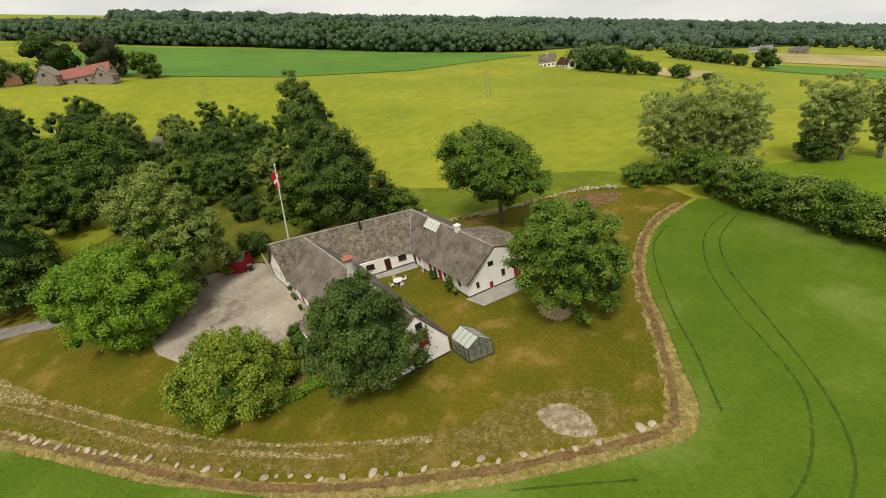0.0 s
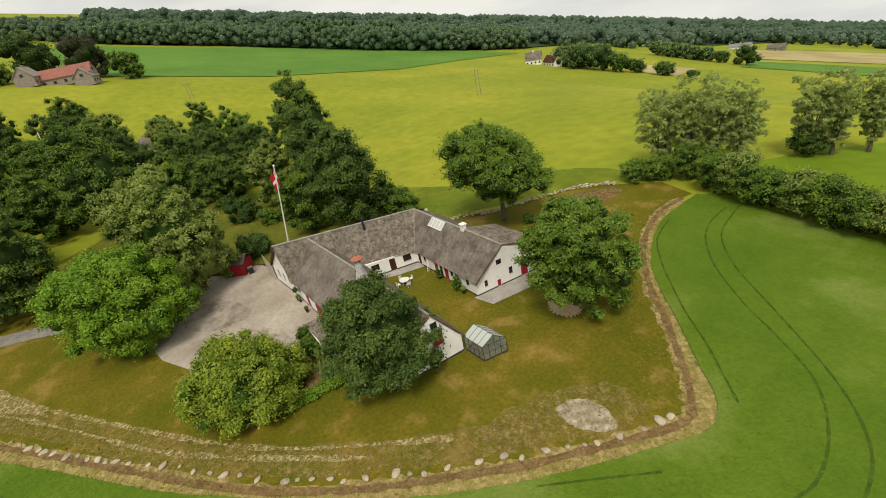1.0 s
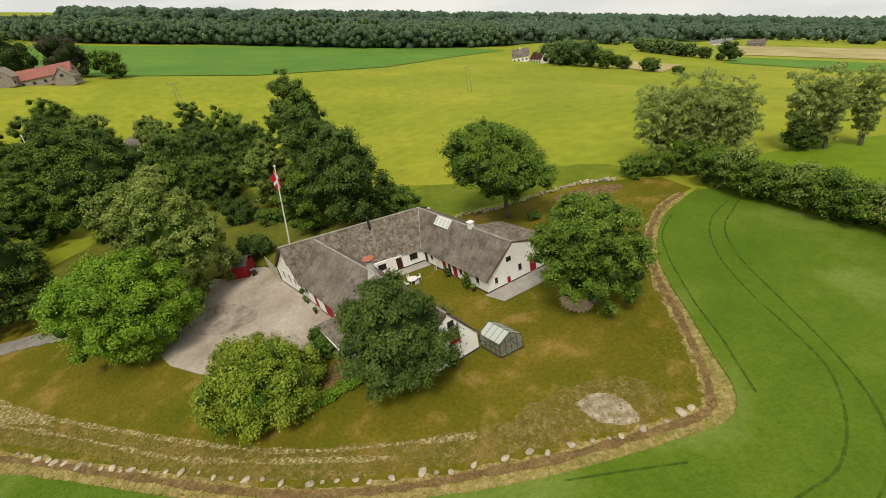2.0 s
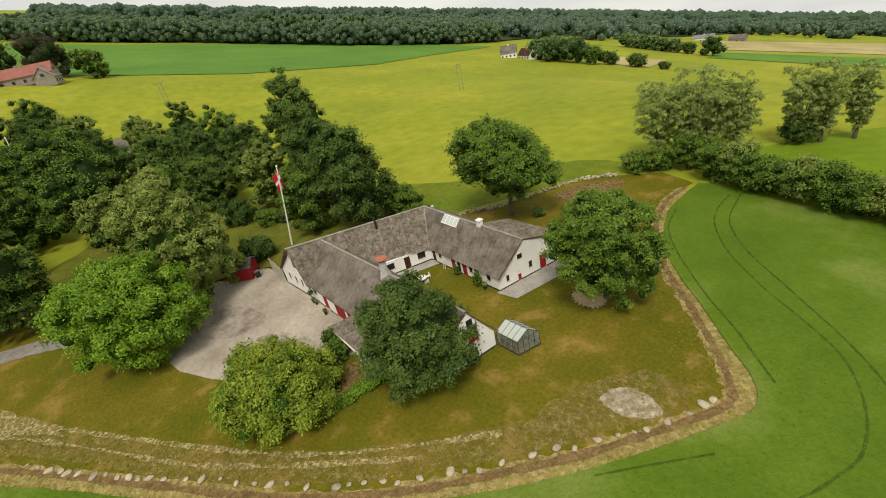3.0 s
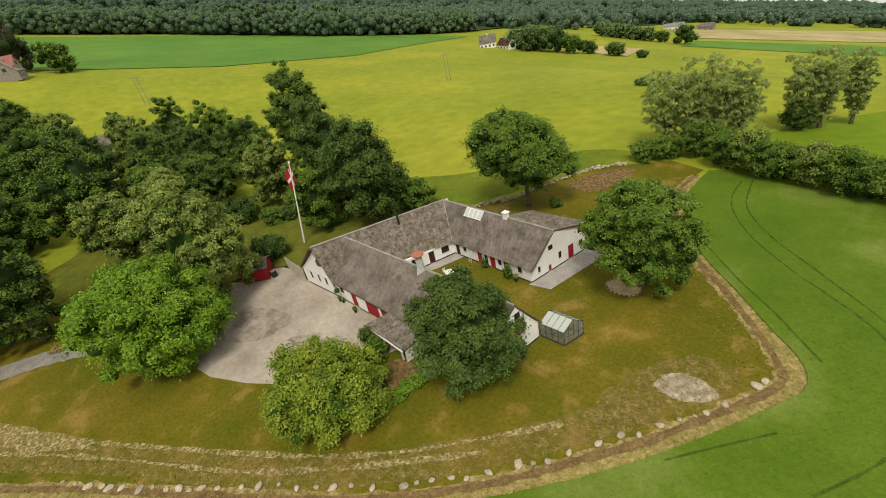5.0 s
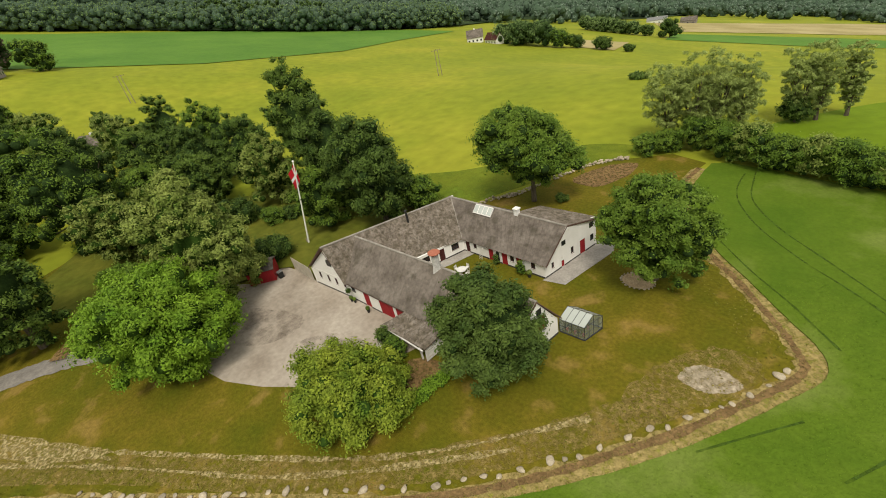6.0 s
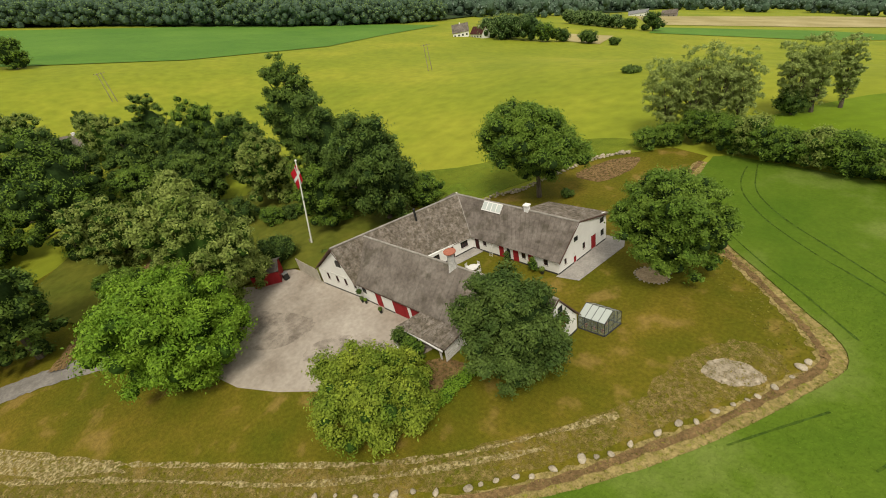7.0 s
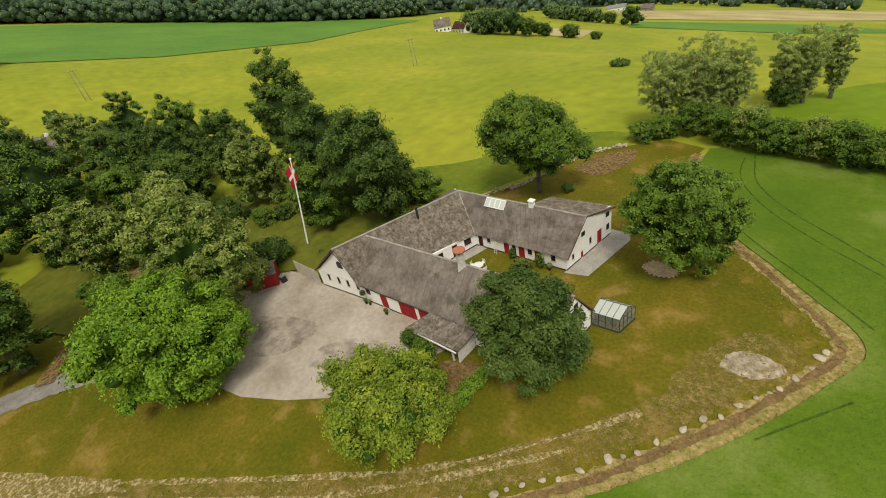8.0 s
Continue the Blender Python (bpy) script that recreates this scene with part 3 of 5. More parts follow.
def flat_window(parent, m, s0, s1, z0, z1, arched=False):
    """A small window set on a gable, its frame proud of the wall."""
    bm = bmesh.new()
    pts = [(s0, z0), (s1, z0), (s1, z1)]
    if arched:
        pts = [(s0, z0), (s1, z0)] + [((s0 + s1) / 2 + (s1 - s0) / 2 * math.cos(a), z1 - (s1 - s0) / 2 + (s1 - s0) / 2 * math.sin(a)) for a in [i * math.pi / 8 for i in range(9)]]
    else:
        pts.append((s0, z1))
    out = m.to_3x3() @ Vector((0, -0.04, 0))
    prism(bm, [m @ Vector((x, 0, z)) for x, z in pts], out)
    ob = part("window", bm, M["dark"], parent)
    cx, cz = (s0 + s1) / 2, (z0 + z1) / 2
    bm = bmesh.new()
    prism(bm, [m @ Vector((cx + (x - cx) * 0.78, -0.04, cz + (z - cz) * 0.82)) for x, z in pts], out * 0.2)
    part("pane", bm, M["glass"], ob)


def door(parent, m, s0, s1, z1, mat, boards=5, z0=0.03):
    """A boarded door in its opening, with frame, boards and handle."""
    bm = bmesh.new()
    for x0, x1, q0, q1 in ((s0, s0 + 0.07, z0, z1), (s1 - 0.07, s1, z0, z1), (s0 + 0.07, s1 - 0.07, z1 - 0.07, z1)):
        box(bm, x0, 0.04, q0, x1, 0.13, q1, m)
    ob = part("door", bm, mat, parent)
    w = (s1 - s0 - 0.15) / boards
    bm = bmesh.new()
    for i in range(boards):
        x = s0 + 0.075 + i * w
        box(bm, x + 0.006, 0.08, z0, x + w - 0.006, 0.12, z1 - 0.075, m)
    part("door_leaf", bm, mat, ob)
    bm = bmesh.new()
    box(bm, s1 - 0.2, 0.03, 1.0, s1 - 0.15, 0.08, 1.16, m)
    part("door_handle", bm, M["dark"], ob)


def roof_plane(name, quad, parent, mat, cols, rows, thick=0.06, seed=1, keep=None, apart=False):
    """A roof slope of separate sheets: quad = eave start, eave end, ridge end, ridge start; keep(u, v) tells which sheets are laid."""
    a, b, c, d = (Vector(p) for p in quad)
    nrm = (b - a).cross(d - a).normalized()
    rnd = random.Random(seed)
    bm = bmesh.new()
    at = lambda u, v: a.lerp(b, u).lerp(d.lerp(c, u), v)

    def boarding(bm):
        for low in (0.03, 0.03 + thick):
            g = [[bm.verts.new(at(i / 12, j / 6) - nrm * low) for j in range(7)] for i in range(13)]
            for i in range(12):
                for j in range(6):
                    bm.faces.new([g[i][j], g[i + 1][j], g[i + 1][j + 1], g[i][j + 1]])

    if apart:
        boarding(bm)
        deck = part(name, bm, M["bargeboard"], parent)
    for j in range(rows):
        for i in range(cols):
            if keep and not keep((i + 0.5) / cols, (j + 0.5) / rows):
                continue
            u0, u1, v0, v1 = i / cols, (i + 1) / cols, j / rows - (0.012 if j else 0), (j + 1) / rows
            low, up = 0.045 + rnd.uniform(-0.012, 0.016), 0.008 + rnd.uniform(0, 0.01)
            g = 0.012 / max((b - a).length, 1)
            p = [at(u0 + g, v0) + nrm * low, at(u1 - g, v0) + nrm * low, at(u1 - g, v1) + nrm * up, at(u0 + g, v1) + nrm * up]
            lo = [q - nrm * 0.03 for q in p]
            if apart:
                bm = bmesh.new()
            t, s = [bm.verts.new(q) for q in p], [bm.verts.new(q) for q in lo]
            bm.faces.new(t)
            for k in range(4):
                bm.faces.new([t[k], s[k], s[(k + 1) % 4], t[(k + 1) % 4]])
            if apart:
                part("roof_sheet", bm, mat, deck)
    if apart:
        return deck
    ob = tagged(part(name, bm, mat, parent), kind="stuff")
    bm = bmesh.new()
    if keep is None:
        boarding(bm)
        part("roof_deck", bm, M["bargeboard"], parent)
    else:
        bm.free()
    return ob


def capped(name, pts, parent, r=0.16, mat=None):
    """Overlapping ridge or valley pieces along a line."""
    a, b = Vector(pts[0]), Vector(pts[1])
    n = max(2, int((b - a).length / 1.1))
    for i in range(n):
        bm = bmesh.new()
        tube(bm, a.lerp(b, i / n), a.lerp(b, (i + 1.06) / n), r, r * 0.9, 7)
        part(name, bm, mat or M["ridge"], parent)


def farmhouse():
    H = empty("farmhouse", -12, -6, 0)
    H.matrix_world = Matrix.Identity(4)
    tagged(H, "whitewashed three-winged farmhouse with grey roofs and red doors", "farmhouse")
    # plan corners
    A, B = (-0.2, 0.0), (1.25, 10.7)           # gable of the garden wing
    C0 = (-15.2, -0.2)                          # inner court corner
    D = (-19.9, -17.6)
    E_, F_ = (-30.6, -18.8), (-22.0, -17.95)    # yard gable
    G = (6.3, -16.6)
    Ha = (6.9, -7.9)
    K = (-27.6, 10.2)
    # ---- garden wing, court side
    eave_r = 2.4
    openings = [(0.5, 1.3, 0, 2.05), (2.1, 2.75, 1.15, 2.0), (5.1, 6.0, 0, 2.1), (7.6, 8.6, 0, 2.1), (9.1, 9.8, 1.0, 2.0), (10.2, 11.1, 0, 2.1), (12.7, 13.4, 1.0, 2.0)]
    m = wall_span("wall", C0, A, eave_r, openings, H)
    door(H, m, 0.5, 1.3, 2.05, M["brown"])
    for o in (openings[2], openings[3], openings[5]):
        door(H, m, o[0], o[1], 2.1, M["red"])
    for o in (openings[1], openings[4], openings[6]):
        window(H, m, *o)
    # arched panel added for a dark plantlike shape; no window is here
    flat_window(H, m, 6.55, 7.15, 0.15, 2.0, True)
    # ---- gable of the garden wing
    ridge_r, ye = 6.05, 5.0
    op = [(1.3, 1.8, 0.95, 1.9), (3.3, 3.85, 0, 1.15), (5.3, 5.9, 1.25, 2.3), (7.25, 8.35, 0, 2.35)]
    m = wall_span("wall", A, B, eave_r, op, H)
    window(H, m, *op[0], 1, 2)
    door(H, m, 3.3, 3.85, 1.15, M["red"], 3)
    window(H, m, *op[2], 1, 2)
    door(H, m, 7.25, 8.35, 2.35, M["red"], 5)
    bm = bmesh.new()
    Lg = (Vector(B) - Vector(A)).length
    prism(bm, [m @ Vector((0, 0, eave_r)), m @ Vector((Lg, 0, eave_r)), m @ Vector((Lg, 0, 4.55)), m @ Vector((4.7, 0, ridge_r - 0.1))], m.to_3x3() @ Vector((0, 0.3, 0)))
    part("gable", bm, M["white"], H)
    flat_window(H, m, 3.45, 4.25, 3.5, 4.2)
    flat_window(H, m, 9.3, 10.15, 3.45, 4.25)
    flat_window(H, m, 9.5, 10.15, 1.25, 2.2)
    wall_span("wall", B, (-8.0, 10.35), 4.3, [], H, z1b=4.1)
    wall_span("wall", (-8.0, 10.35), (-26.5, 9.4), 2.35, [], H, z1b=2.3)
    # roof of the garden wing
    R0, R1 = (-21.3, 4.35, 6.12), (0.35, 4.75, ridge_r)
    eA, eC = (0.2, -0.35, 2.32), (-15.1, -0.5, 2.22)
    roof_plane("roof_slope", [eC, eA, R1, R0], H, M["roof"], 26, 6, seed=3, apart=True)
    mid = (-8.3, 4.6, 6.08)
    roof_plane("roof_slope", [(1.6, 11.0, 4.45), (-8.1, 10.6, 4.3), mid, R1], H, M["roof_mossy"], 14, 5, seed=4)
    roof_plane("roof_slope", [(-8.0, 10.4, 2.5), (-26.5, 9.6, 2.4), R0, mid], H, M["roof"], 20, 6, seed=5)
    capped("ridge_cap", (R0, R1), H)
    bm = bmesh.new()
    for p, q in (((0.22, -0.38, 2.3), (0.4, 4.75, ridge_r + 0.02)), ((0.4, 4.75, ridge_r + 0.02), (1.68, 11.05, 4.45))):
        prism(bm, [p, q, (q[0], q[1], q[2] - 0.2), (p[0], p[1], p[2] - 0.2)], (0.05, -0.01, 0))
    part("bargeboard", bm, M["bargeboard"], H)
    # ---- middle wing, court side
    eave_m = 2.35
    op = [(0.9, 2.2, 0.95, 2.05), (3.5, 4.45, 0, 2.15), (6.1, 7.4, 1.0, 2.05)]
    m = wall_span("wall", D, C0, 2.7, [(Vector((D[0] - C0[0], D[1] - C0[1])).length - b, Vector((D[0] - C0[0], D[1] - C0[1])).length - a, q, w) for a, b, q, w in op], H, z1b=eave_m)
    Lm = Vector((D[0] - C0[0], D[1] - C0[1])).length
    window(H, m, Lm - 2.2, Lm - 0.9, 0.95, 2.05, 3, 2)
    door(H, m, Lm - 4.45, Lm - 3.5, 2.15, M["brown"])
    window(H, m, Lm - 7.4, Lm - 6.1, 1.0, 2.05, 3, 2)
    wall_span("wall", K, E_, 2.4, [], H, z1b=2.9)
    # yard gable
    Ag = (-25.4, -18.25, 7.85)
    op = [(s - 0.3, s + 0.3, 1.5, 2.7) for s in (2.1, 4.2, 6.1, 8.05)]
    m = wall_span("wall", E_, F_, 2.9, op, H)
    for s0, s1, q0, q1 in op:
        window(H, m, s0, s1, q0, q1, 2, 3)
    bm = bmesh.new()
    prism(bm, [m @ Vector((0, 0, 2.9)), m @ Vector((8.45, 0, 2.9)), m @ Vector((6.15, 0, 7.95))], m.to_3x3() @ Vector((0, 0.3, 0)))
    part("gable", bm, M["white"], H)
    flat_window(H, m, 5.2, 6.3, 4.75, 5.95, True)
    bm = bmesh.new()
    box(bm, 0.1, -0.05, 2.95, 8.5, 0, 3.05, m)
    part("trim", bm, M["white_wood"], H)
    # middle wing roofs
    roof_plane("roof_slope", [(-21.55, -18.5, 2.72), (-15.0, -0.55, 2.25), R0, (-24.45, -18.65, 8.35)], H, M["roof_mossy"], 18, 7, seed=6, apart=True)
    roof_plane("roof_slope", [(-27.9, 10.0, 2.35), (-31.1, -19.0, 2.9), (-24.45, -18.65, 8.35), R0], H, M["roof"], 24, 6, seed=7)
    capped("ridge_cap", (R0, (-24.45, -18.65, 8.37)), H)
    capped("valley", (R0, (-15.15, -0.35, 2.3)), H, 0.1)
    bm = bmesh.new()
    for p, q in (((-31.15, -19.05, 2.85), (-24.5, -18.8, 8.4)), ((-24.5, -18.8, 8.4), (-21.5, -18.2, 2.78))):
        prism(bm, [p, q, (q[0], q[1], q[2] - 0.22), (p[0], p[1], p[2] - 0.22)], (0.01, -0.05, 0))
    part("bargeboard", bm, M["bargeboard"], H)
    # ---- front wing with the garage doors
    op = [(3.8, 5.1, 0, 2.65), (7.3, 10.2, 0, 2.75), (10.75, 14.0, 0, 2.75)]
    m = wall_span("wall", F_, G, 2.95, op, H, z1b=3.3)
    door(H, m, 3.8, 5.1, 2.65, M["red"])
    door(H, m, 7.3, 10.2, 2.75, M["red"], 12)
    door(H, m, 10.75, 14.0, 2.75, M["red"], 12)
    flat_window(H, m, 1.1, 1.9, 1.5, 2.4)
    m = wall_span("wall", G, Ha, 2.3, [], H)
    Le = (Vector(Ha) - Vector(G)).length
    bm = bmesh.new()
    prism(bm, [m @ Vector((0, 0, 2.3)), m @ Vector((Le, 0, 2.3)), m @ Vector((Le - 3.3, 0, 6.85))], m.to_3x3() @ Vector((0, 0.3, 0)))
    part("gable", bm, M["white"], H)
    flat_window(H, m, Le - 3.4, Le - 2.6, 4.9, 5.7)
    bm = bmesh.new()
    box(bm, Le - 3.5, -0.05, 2.6, Le - 2.2, 0, 4.5, m)
    part("hatch", bm, M["red"], H, "red loft hatch")
    wall_span("wall", Ha, (-19, -8.2), 2.4, [], H)
    FR0, FR1 = (-23.6, -13.4, 7.6), (6.75, -11.2, 7.0)
    roof_plane("roof_slope", [(-21.6, -18.25, 2.95), (6.4, -16.95, 3.25), FR1, FR0], H, M["roof"], 30, 6, seed=8, keep=lambda u, v: u < 0.62)
    roof_plane("roof_slope", [(-21.6, -18.25, 2.965), (6.4, -16.95, 3.265), (6.75, -11.2, 7.02), (-23.6, -13.4, 7.62)], H, M["roof_mossy"], 30, 8, seed=9, keep=lambda u, v: u > 0.62)
    roof_plane("roof_slope", [(7.2, -7.6, 2.3), (-18.2, -8.0, 2.35), FR0, FR1], H, M["roof"], 26, 6, seed=10)
    bm = bmesh.new()
    prism(bm, [(-21.6, -18.2, 2.7), (6.4, -16.9, 3.0), (6.75, -11.2, 6.6), (-23.6, -13.4, 7.1)], (0, 0.02, -0.06))
    part("roof_deck", bm, M["bargeboard"], H)
    capped("ridge_cap", (FR0, FR1), H)
    capped("valley", ((-23.7, -13.4, 7.65), (-21.7, -18.25, 2.95)), H, 0.09)
    bm = bmesh.new()
    for p, q in (((7.25, -7.55, 2.3), (6.8, -11.2, 7.05)), ((6.8, -11.2, 7.05), (6.45, -17.0, 3.2))):
        prism(bm, [p, q, (q[0], q[1], q[2] - 0.2), (p[0], p[1], p[2] - 0.2)], (0.05, 0, 0))
    part("bargeboard", bm, M["bargeboard"], H)
    # chimney with its terracotta lid
    bm = bmesh.new()
    cx, cy = -7.2, -12.3
    tube(bm, (cx, cy, 6.0), (cx, cy, 9.0), 0.5, 0.46, 16)
    tube(bm, (cx, cy, 6.6), (cx, cy, 7.75), 0.85, 0.52, 4)
    c = part("chimney", bm, M["plaster"], H, "grey rendered round chimney")
    bm = bmesh.new()
    tube(bm, (cx, cy, 9.3), (cx, cy, 9.4), 0.78, 0.78, 18)
    tube(bm, (cx, cy, 9.4), (cx, cy, 9.5), 0.76, 0.5, 18)
    part("chimney_lid", bm, M["terracotta"], c, "round terracotta lid")
    for i in range(4):
        a = i * math.pi / 2 + 0.4
        bm = bmesh.new()
        box(bm, cx + 0.4 * math.cos(a) - 0.06, cy + 0.4 * math.sin(a) - 0.06, 8.98, cx + 0.4 * math.cos(a) + 0.06, cy + 0.4 * math.sin(a) + 0.06, 9.32)
        part("chimney_pillar", bm, M["dark"], c)
    bm = bmesh.new()
    box(bm, -8.15, 4.25, 5.6, -7.45, 4.9, 7.0)
    box(bm, -8.25, 4.15, 6.82, -7.35, 5.0, 6.98)
    part("chimney", bm, M["white"], H, "small white chimney")
    bm = bmesh.new()
    tube(bm, (-21.6, -5.0, 5.6), (-21.6, -5.0, 8.1), 0.17, 0.17, 10)
    tube(bm, (-21.6, -5.0, 8.1), (-21.6, -5.0, 8.22), 0.24, 0.1, 10)
    part("vent_pipe", bm, M["dark"], H)
    # skylight on the garden wing: four panes in a frame
    a0, b0 = Vector((-15.4, 4.3, 6.1)), Vector((-11.9, 4.35, 6.08))
    dn = Vector((0.1, -1.2, -0.98))
    nr = (b0 - a0).cross(-dn).normalized()
    bm = bmesh.new()
    prism(bm, [a0 + nr * 0.05, b0 + nr * 0.05, b0 + dn + nr * 0.05, a0 + dn + nr * 0.05], nr * 0.18)
    sk = part("skylight", bm, M["white_wood"], H)
    for i in range(4):
        u0, u1 = (i + 0.1) / 4, (i + 0.9) / 4
        bm = bmesh.new()
        prism(bm, [a0.lerp(b0, u) + dn * v + nr * 0.235 for u, v in ((u0, 0.1), (u1, 0.1), (u1, 0.9), (u0, 0.9))], nr * 0.02)
        part("pane", bm, M["roof_glass"], sk)
    return H


farmhouse()


def carport():
    c = empty("carport", -6, -19, 0)
    tagged(c, "low lean-to shed with a mossy roof and white posts", "carport")
    inv = c.matrix_world.inverted()
    q = [(-10.6, -20.6, 2.15), (-2.6, -20.2, 2.15), (-2.0, -16.9, 3.15), (-8.6, -17.2, 3.15)]
    q = [inv @ Vector(p) for p in q]
    roof_plane("roof", q, c, M["roof_mossy"], 12, 7, seed=21, apart=True)
    for x, y in ((-10.3, -20.4), (-3.6, -20.1), (-6.8, -20.3)):
        bm = bmesh.new()
        box(bm, x - 0.09, y - 0.09, 0, x + 0.09, y + 0.09, 2.1, inv)
        part("post", bm, M["white_wood"], c)
    bm = bmesh.new()
    box(bm, -10.5, -20.5, 1.98, -2.7, -20.35, 2.13, inv)
    part("beam", bm, M["white_wood"], c)
    for i in range(6):
        bm = bmesh.new()
        box(bm, -2.75, -20.2 + 0.02 * i, 0.2 + i * 0.32, -2.68, -16.9, 0.45 + i * 0.32, inv)
        part("side_board", bm, M["white_wood"], c)


carport()


def greenhouse():
    g = empty("greenhouse", 8.7, -6.2, 0, 0)
    tagged(g, "small glass greenhouse with a dark metal frame on the lawn", "greenhouse")
    d = Vector((10.0 - 6.9, -7.5 + 7.7, 0)).normalized()
    e = Vector((10.6 - 10.0, -4.6 + 7.5, 0)).normalized()
    L, W, hw, hr = 3.1, 2.9, 1.95, 3.0
    o = Vector((6.9, -7.6, 0)) - Vector((8.7, -6.2, 0))
    P = lambda s, w, z: o + d * s + e * w + Vector((0, 0, z))
    bars = bmesh.new()
    r = 0.035
    for s in [L * i / 4 for i in range(5)]:
        tube(bars, P(s, 0, 0.1), P(s, 0, hw), r, r, 4)
        tube(bars, P(s, W, 0.1), P(s, W, hw), r, r, 4)
        tube(bars, P(s, 0, hw), P(s, W / 2, hr), r, r, 4)
        tube(bars, P(s, W, hw), P(s, W / 2, hr), r, r, 4)
    for w in (W / 4, W / 2, W * 3 / 4):
        for s in (0, L):
            tube(bars, P(s, w, 0.1), P(s, w, hw + (hr - hw) * (1 - abs(w - W / 2) / (W / 2))), r, r, 4)
    for a, b in ((P(0, 0, hw), P(L, 0, hw)), (P(0, W, hw), P(L, W, hw)), (P(0, W / 2, hr), P(L, W / 2, hr)), (P(0, 0, hw), P(0, W, hw)), (P(L, 0, hw), P(L, W, hw)),
                 (P(0, 0, 1.0), P(L, 0, 1.0)), (P(L, 0, 1.0), P(L, W, 1.0))):
        tube(bars, a, b, r, r, 4)
    part("frame", bars, M["dark"], g)
    bm = bmesh.new()
    for a, b in (((0, 0), (L, 0)), ((L, 0), (L, W)), ((L, W), (0, W)), ((0, W), (0, 0))):
        tube(bm, P(*a, 0.08), P(*b, 0.08), 0.1, 0.1, 4)
    part("base", bm, M["dark"], g)
    for i in range(4):
        s0, s1 = L * i / 4 + 0.03, L * (i + 1) / 4 - 0.03
        for j, f in enumerate(([P(s0, -0.01, hw), P(s1, -0.01, hw), P(s1, W / 2, hr), P(s0, W / 2, hr)], [P(s0, W, hw), P(s1, W, hw), P(s1, W / 2, hr), P(s0, W / 2, hr)],
                  [P(s0, 0, 0.15), P(s1, 0, 0.15), P(s1, 0, hw), P(s0, 0, hw)], [P(s0, W, 0.15), P(s1, W, 0.15), P(s1, W, hw), P(s0, W, hw)])):
            bm = bmesh.new()
            nn = (Vector(f[1]) - Vector(f[0])).cross(Vector(f[3]) - Vector(f[0])).normalized()
            prism(bm, f, nn * 0.008)
            part("pane", bm, M["roof_glass" if j < 2 else "clear"], g)
    for s in (0, L):
        bm = bmesh.new()
        prism(bm, [P(s, 0.05, 0.15), P(s, W - 0.05, 0.15), P(s, W - 0.05, hw), P(s, W / 2, hr - 0.03), P(s, 0.05, hw)], d * 0.008)
        part("pane", bm, M["clear"], g)
    bm = bmesh.new()
    for i in range(5):
        q = P(0.5 + i * 0.5, 0.6 + (i % 2) * 1.4, 0)
        tube(bm, q, q + Vector((0, 0, 0.4)), 0.14, 0.18, 8)
    part("plant_pot", bm, M["terracotta"], g)


greenhouse()


def shed():
    s = empty("shed", -39, -24, 0)
    s.matrix_world = Matrix.Identity(4)
    tagged(s, "small red boarded garden shed with a grey roof", "shed")
    a, b = (-40.3, -26.0), (-37.7, -22.5)
    wall_span("wall", a, b, 2.4, [], s, 0.1, mat=M["red"])
    wall_span("wall", b, (-41, -20.4), 2.4, [], s, 0.1, mat=M["red"])
    wall_span("wall", (-43.6, -24), a, 2.4, [], s, 0.1, mat=M["red"])
    roof_plane("roof", [(-40.4, -26.5, 2.35), (-37.3, -22.4, 2.35), (-39.3, -21.2, 3.2), (-42.3, -25.2, 3.2)], s, M["roof"], 6, 3, seed=31)
    roof_plane("roof", [(-41.1, -20.0, 2.35), (-44.2, -24.1, 2.35), (-42.3, -25.2, 3.2), (-39.3, -21.2, 3.2)], s, M["roof"], 6, 3, seed=32)
    w = empty("wheelie_bin", -37.6, -21.6, 0.06)
    tagged(w, "dark wheeled bin beside the red shed", "bin")
    bm = bmesh.new()
    box(bm, -0.35, -0.4, 0.06, 0.35, 0.4, 1.15)
    part("body", bm, M["dark"], w)
    bm = bmesh.new()
    box(bm, -0.38, -0.45, 1.15, 0.38, 0.43, 1.24)
    part("lid", bm, M["metal"], w)


shed()


def board_fence():
    f = empty("fence", -34, -19, 0)
    f.matrix_world = Matrix.Identity(4)
    tagged(f, "pale upright board fence closing the yard", "fence")
    a, b = Vector((-37.6, -19.0, 0)), Vector((-31.0, -18.95, 0))
    n = 26
    rnd = random.Random(5)
    for i in range(n):
        p, q = a.lerp(b, i / n), a.lerp(b, (i + 0.93) / n)
        bm = bmesh.new()
        h = 2.55 + rnd.uniform(-0.04, 0.04)
        prism(bm, [p, q, q + Vector((0, 0, h)), p + Vector((0, 0, h))], (0, 0.05, 0))
        part("board", bm, M["fence"], f)


board_fence()


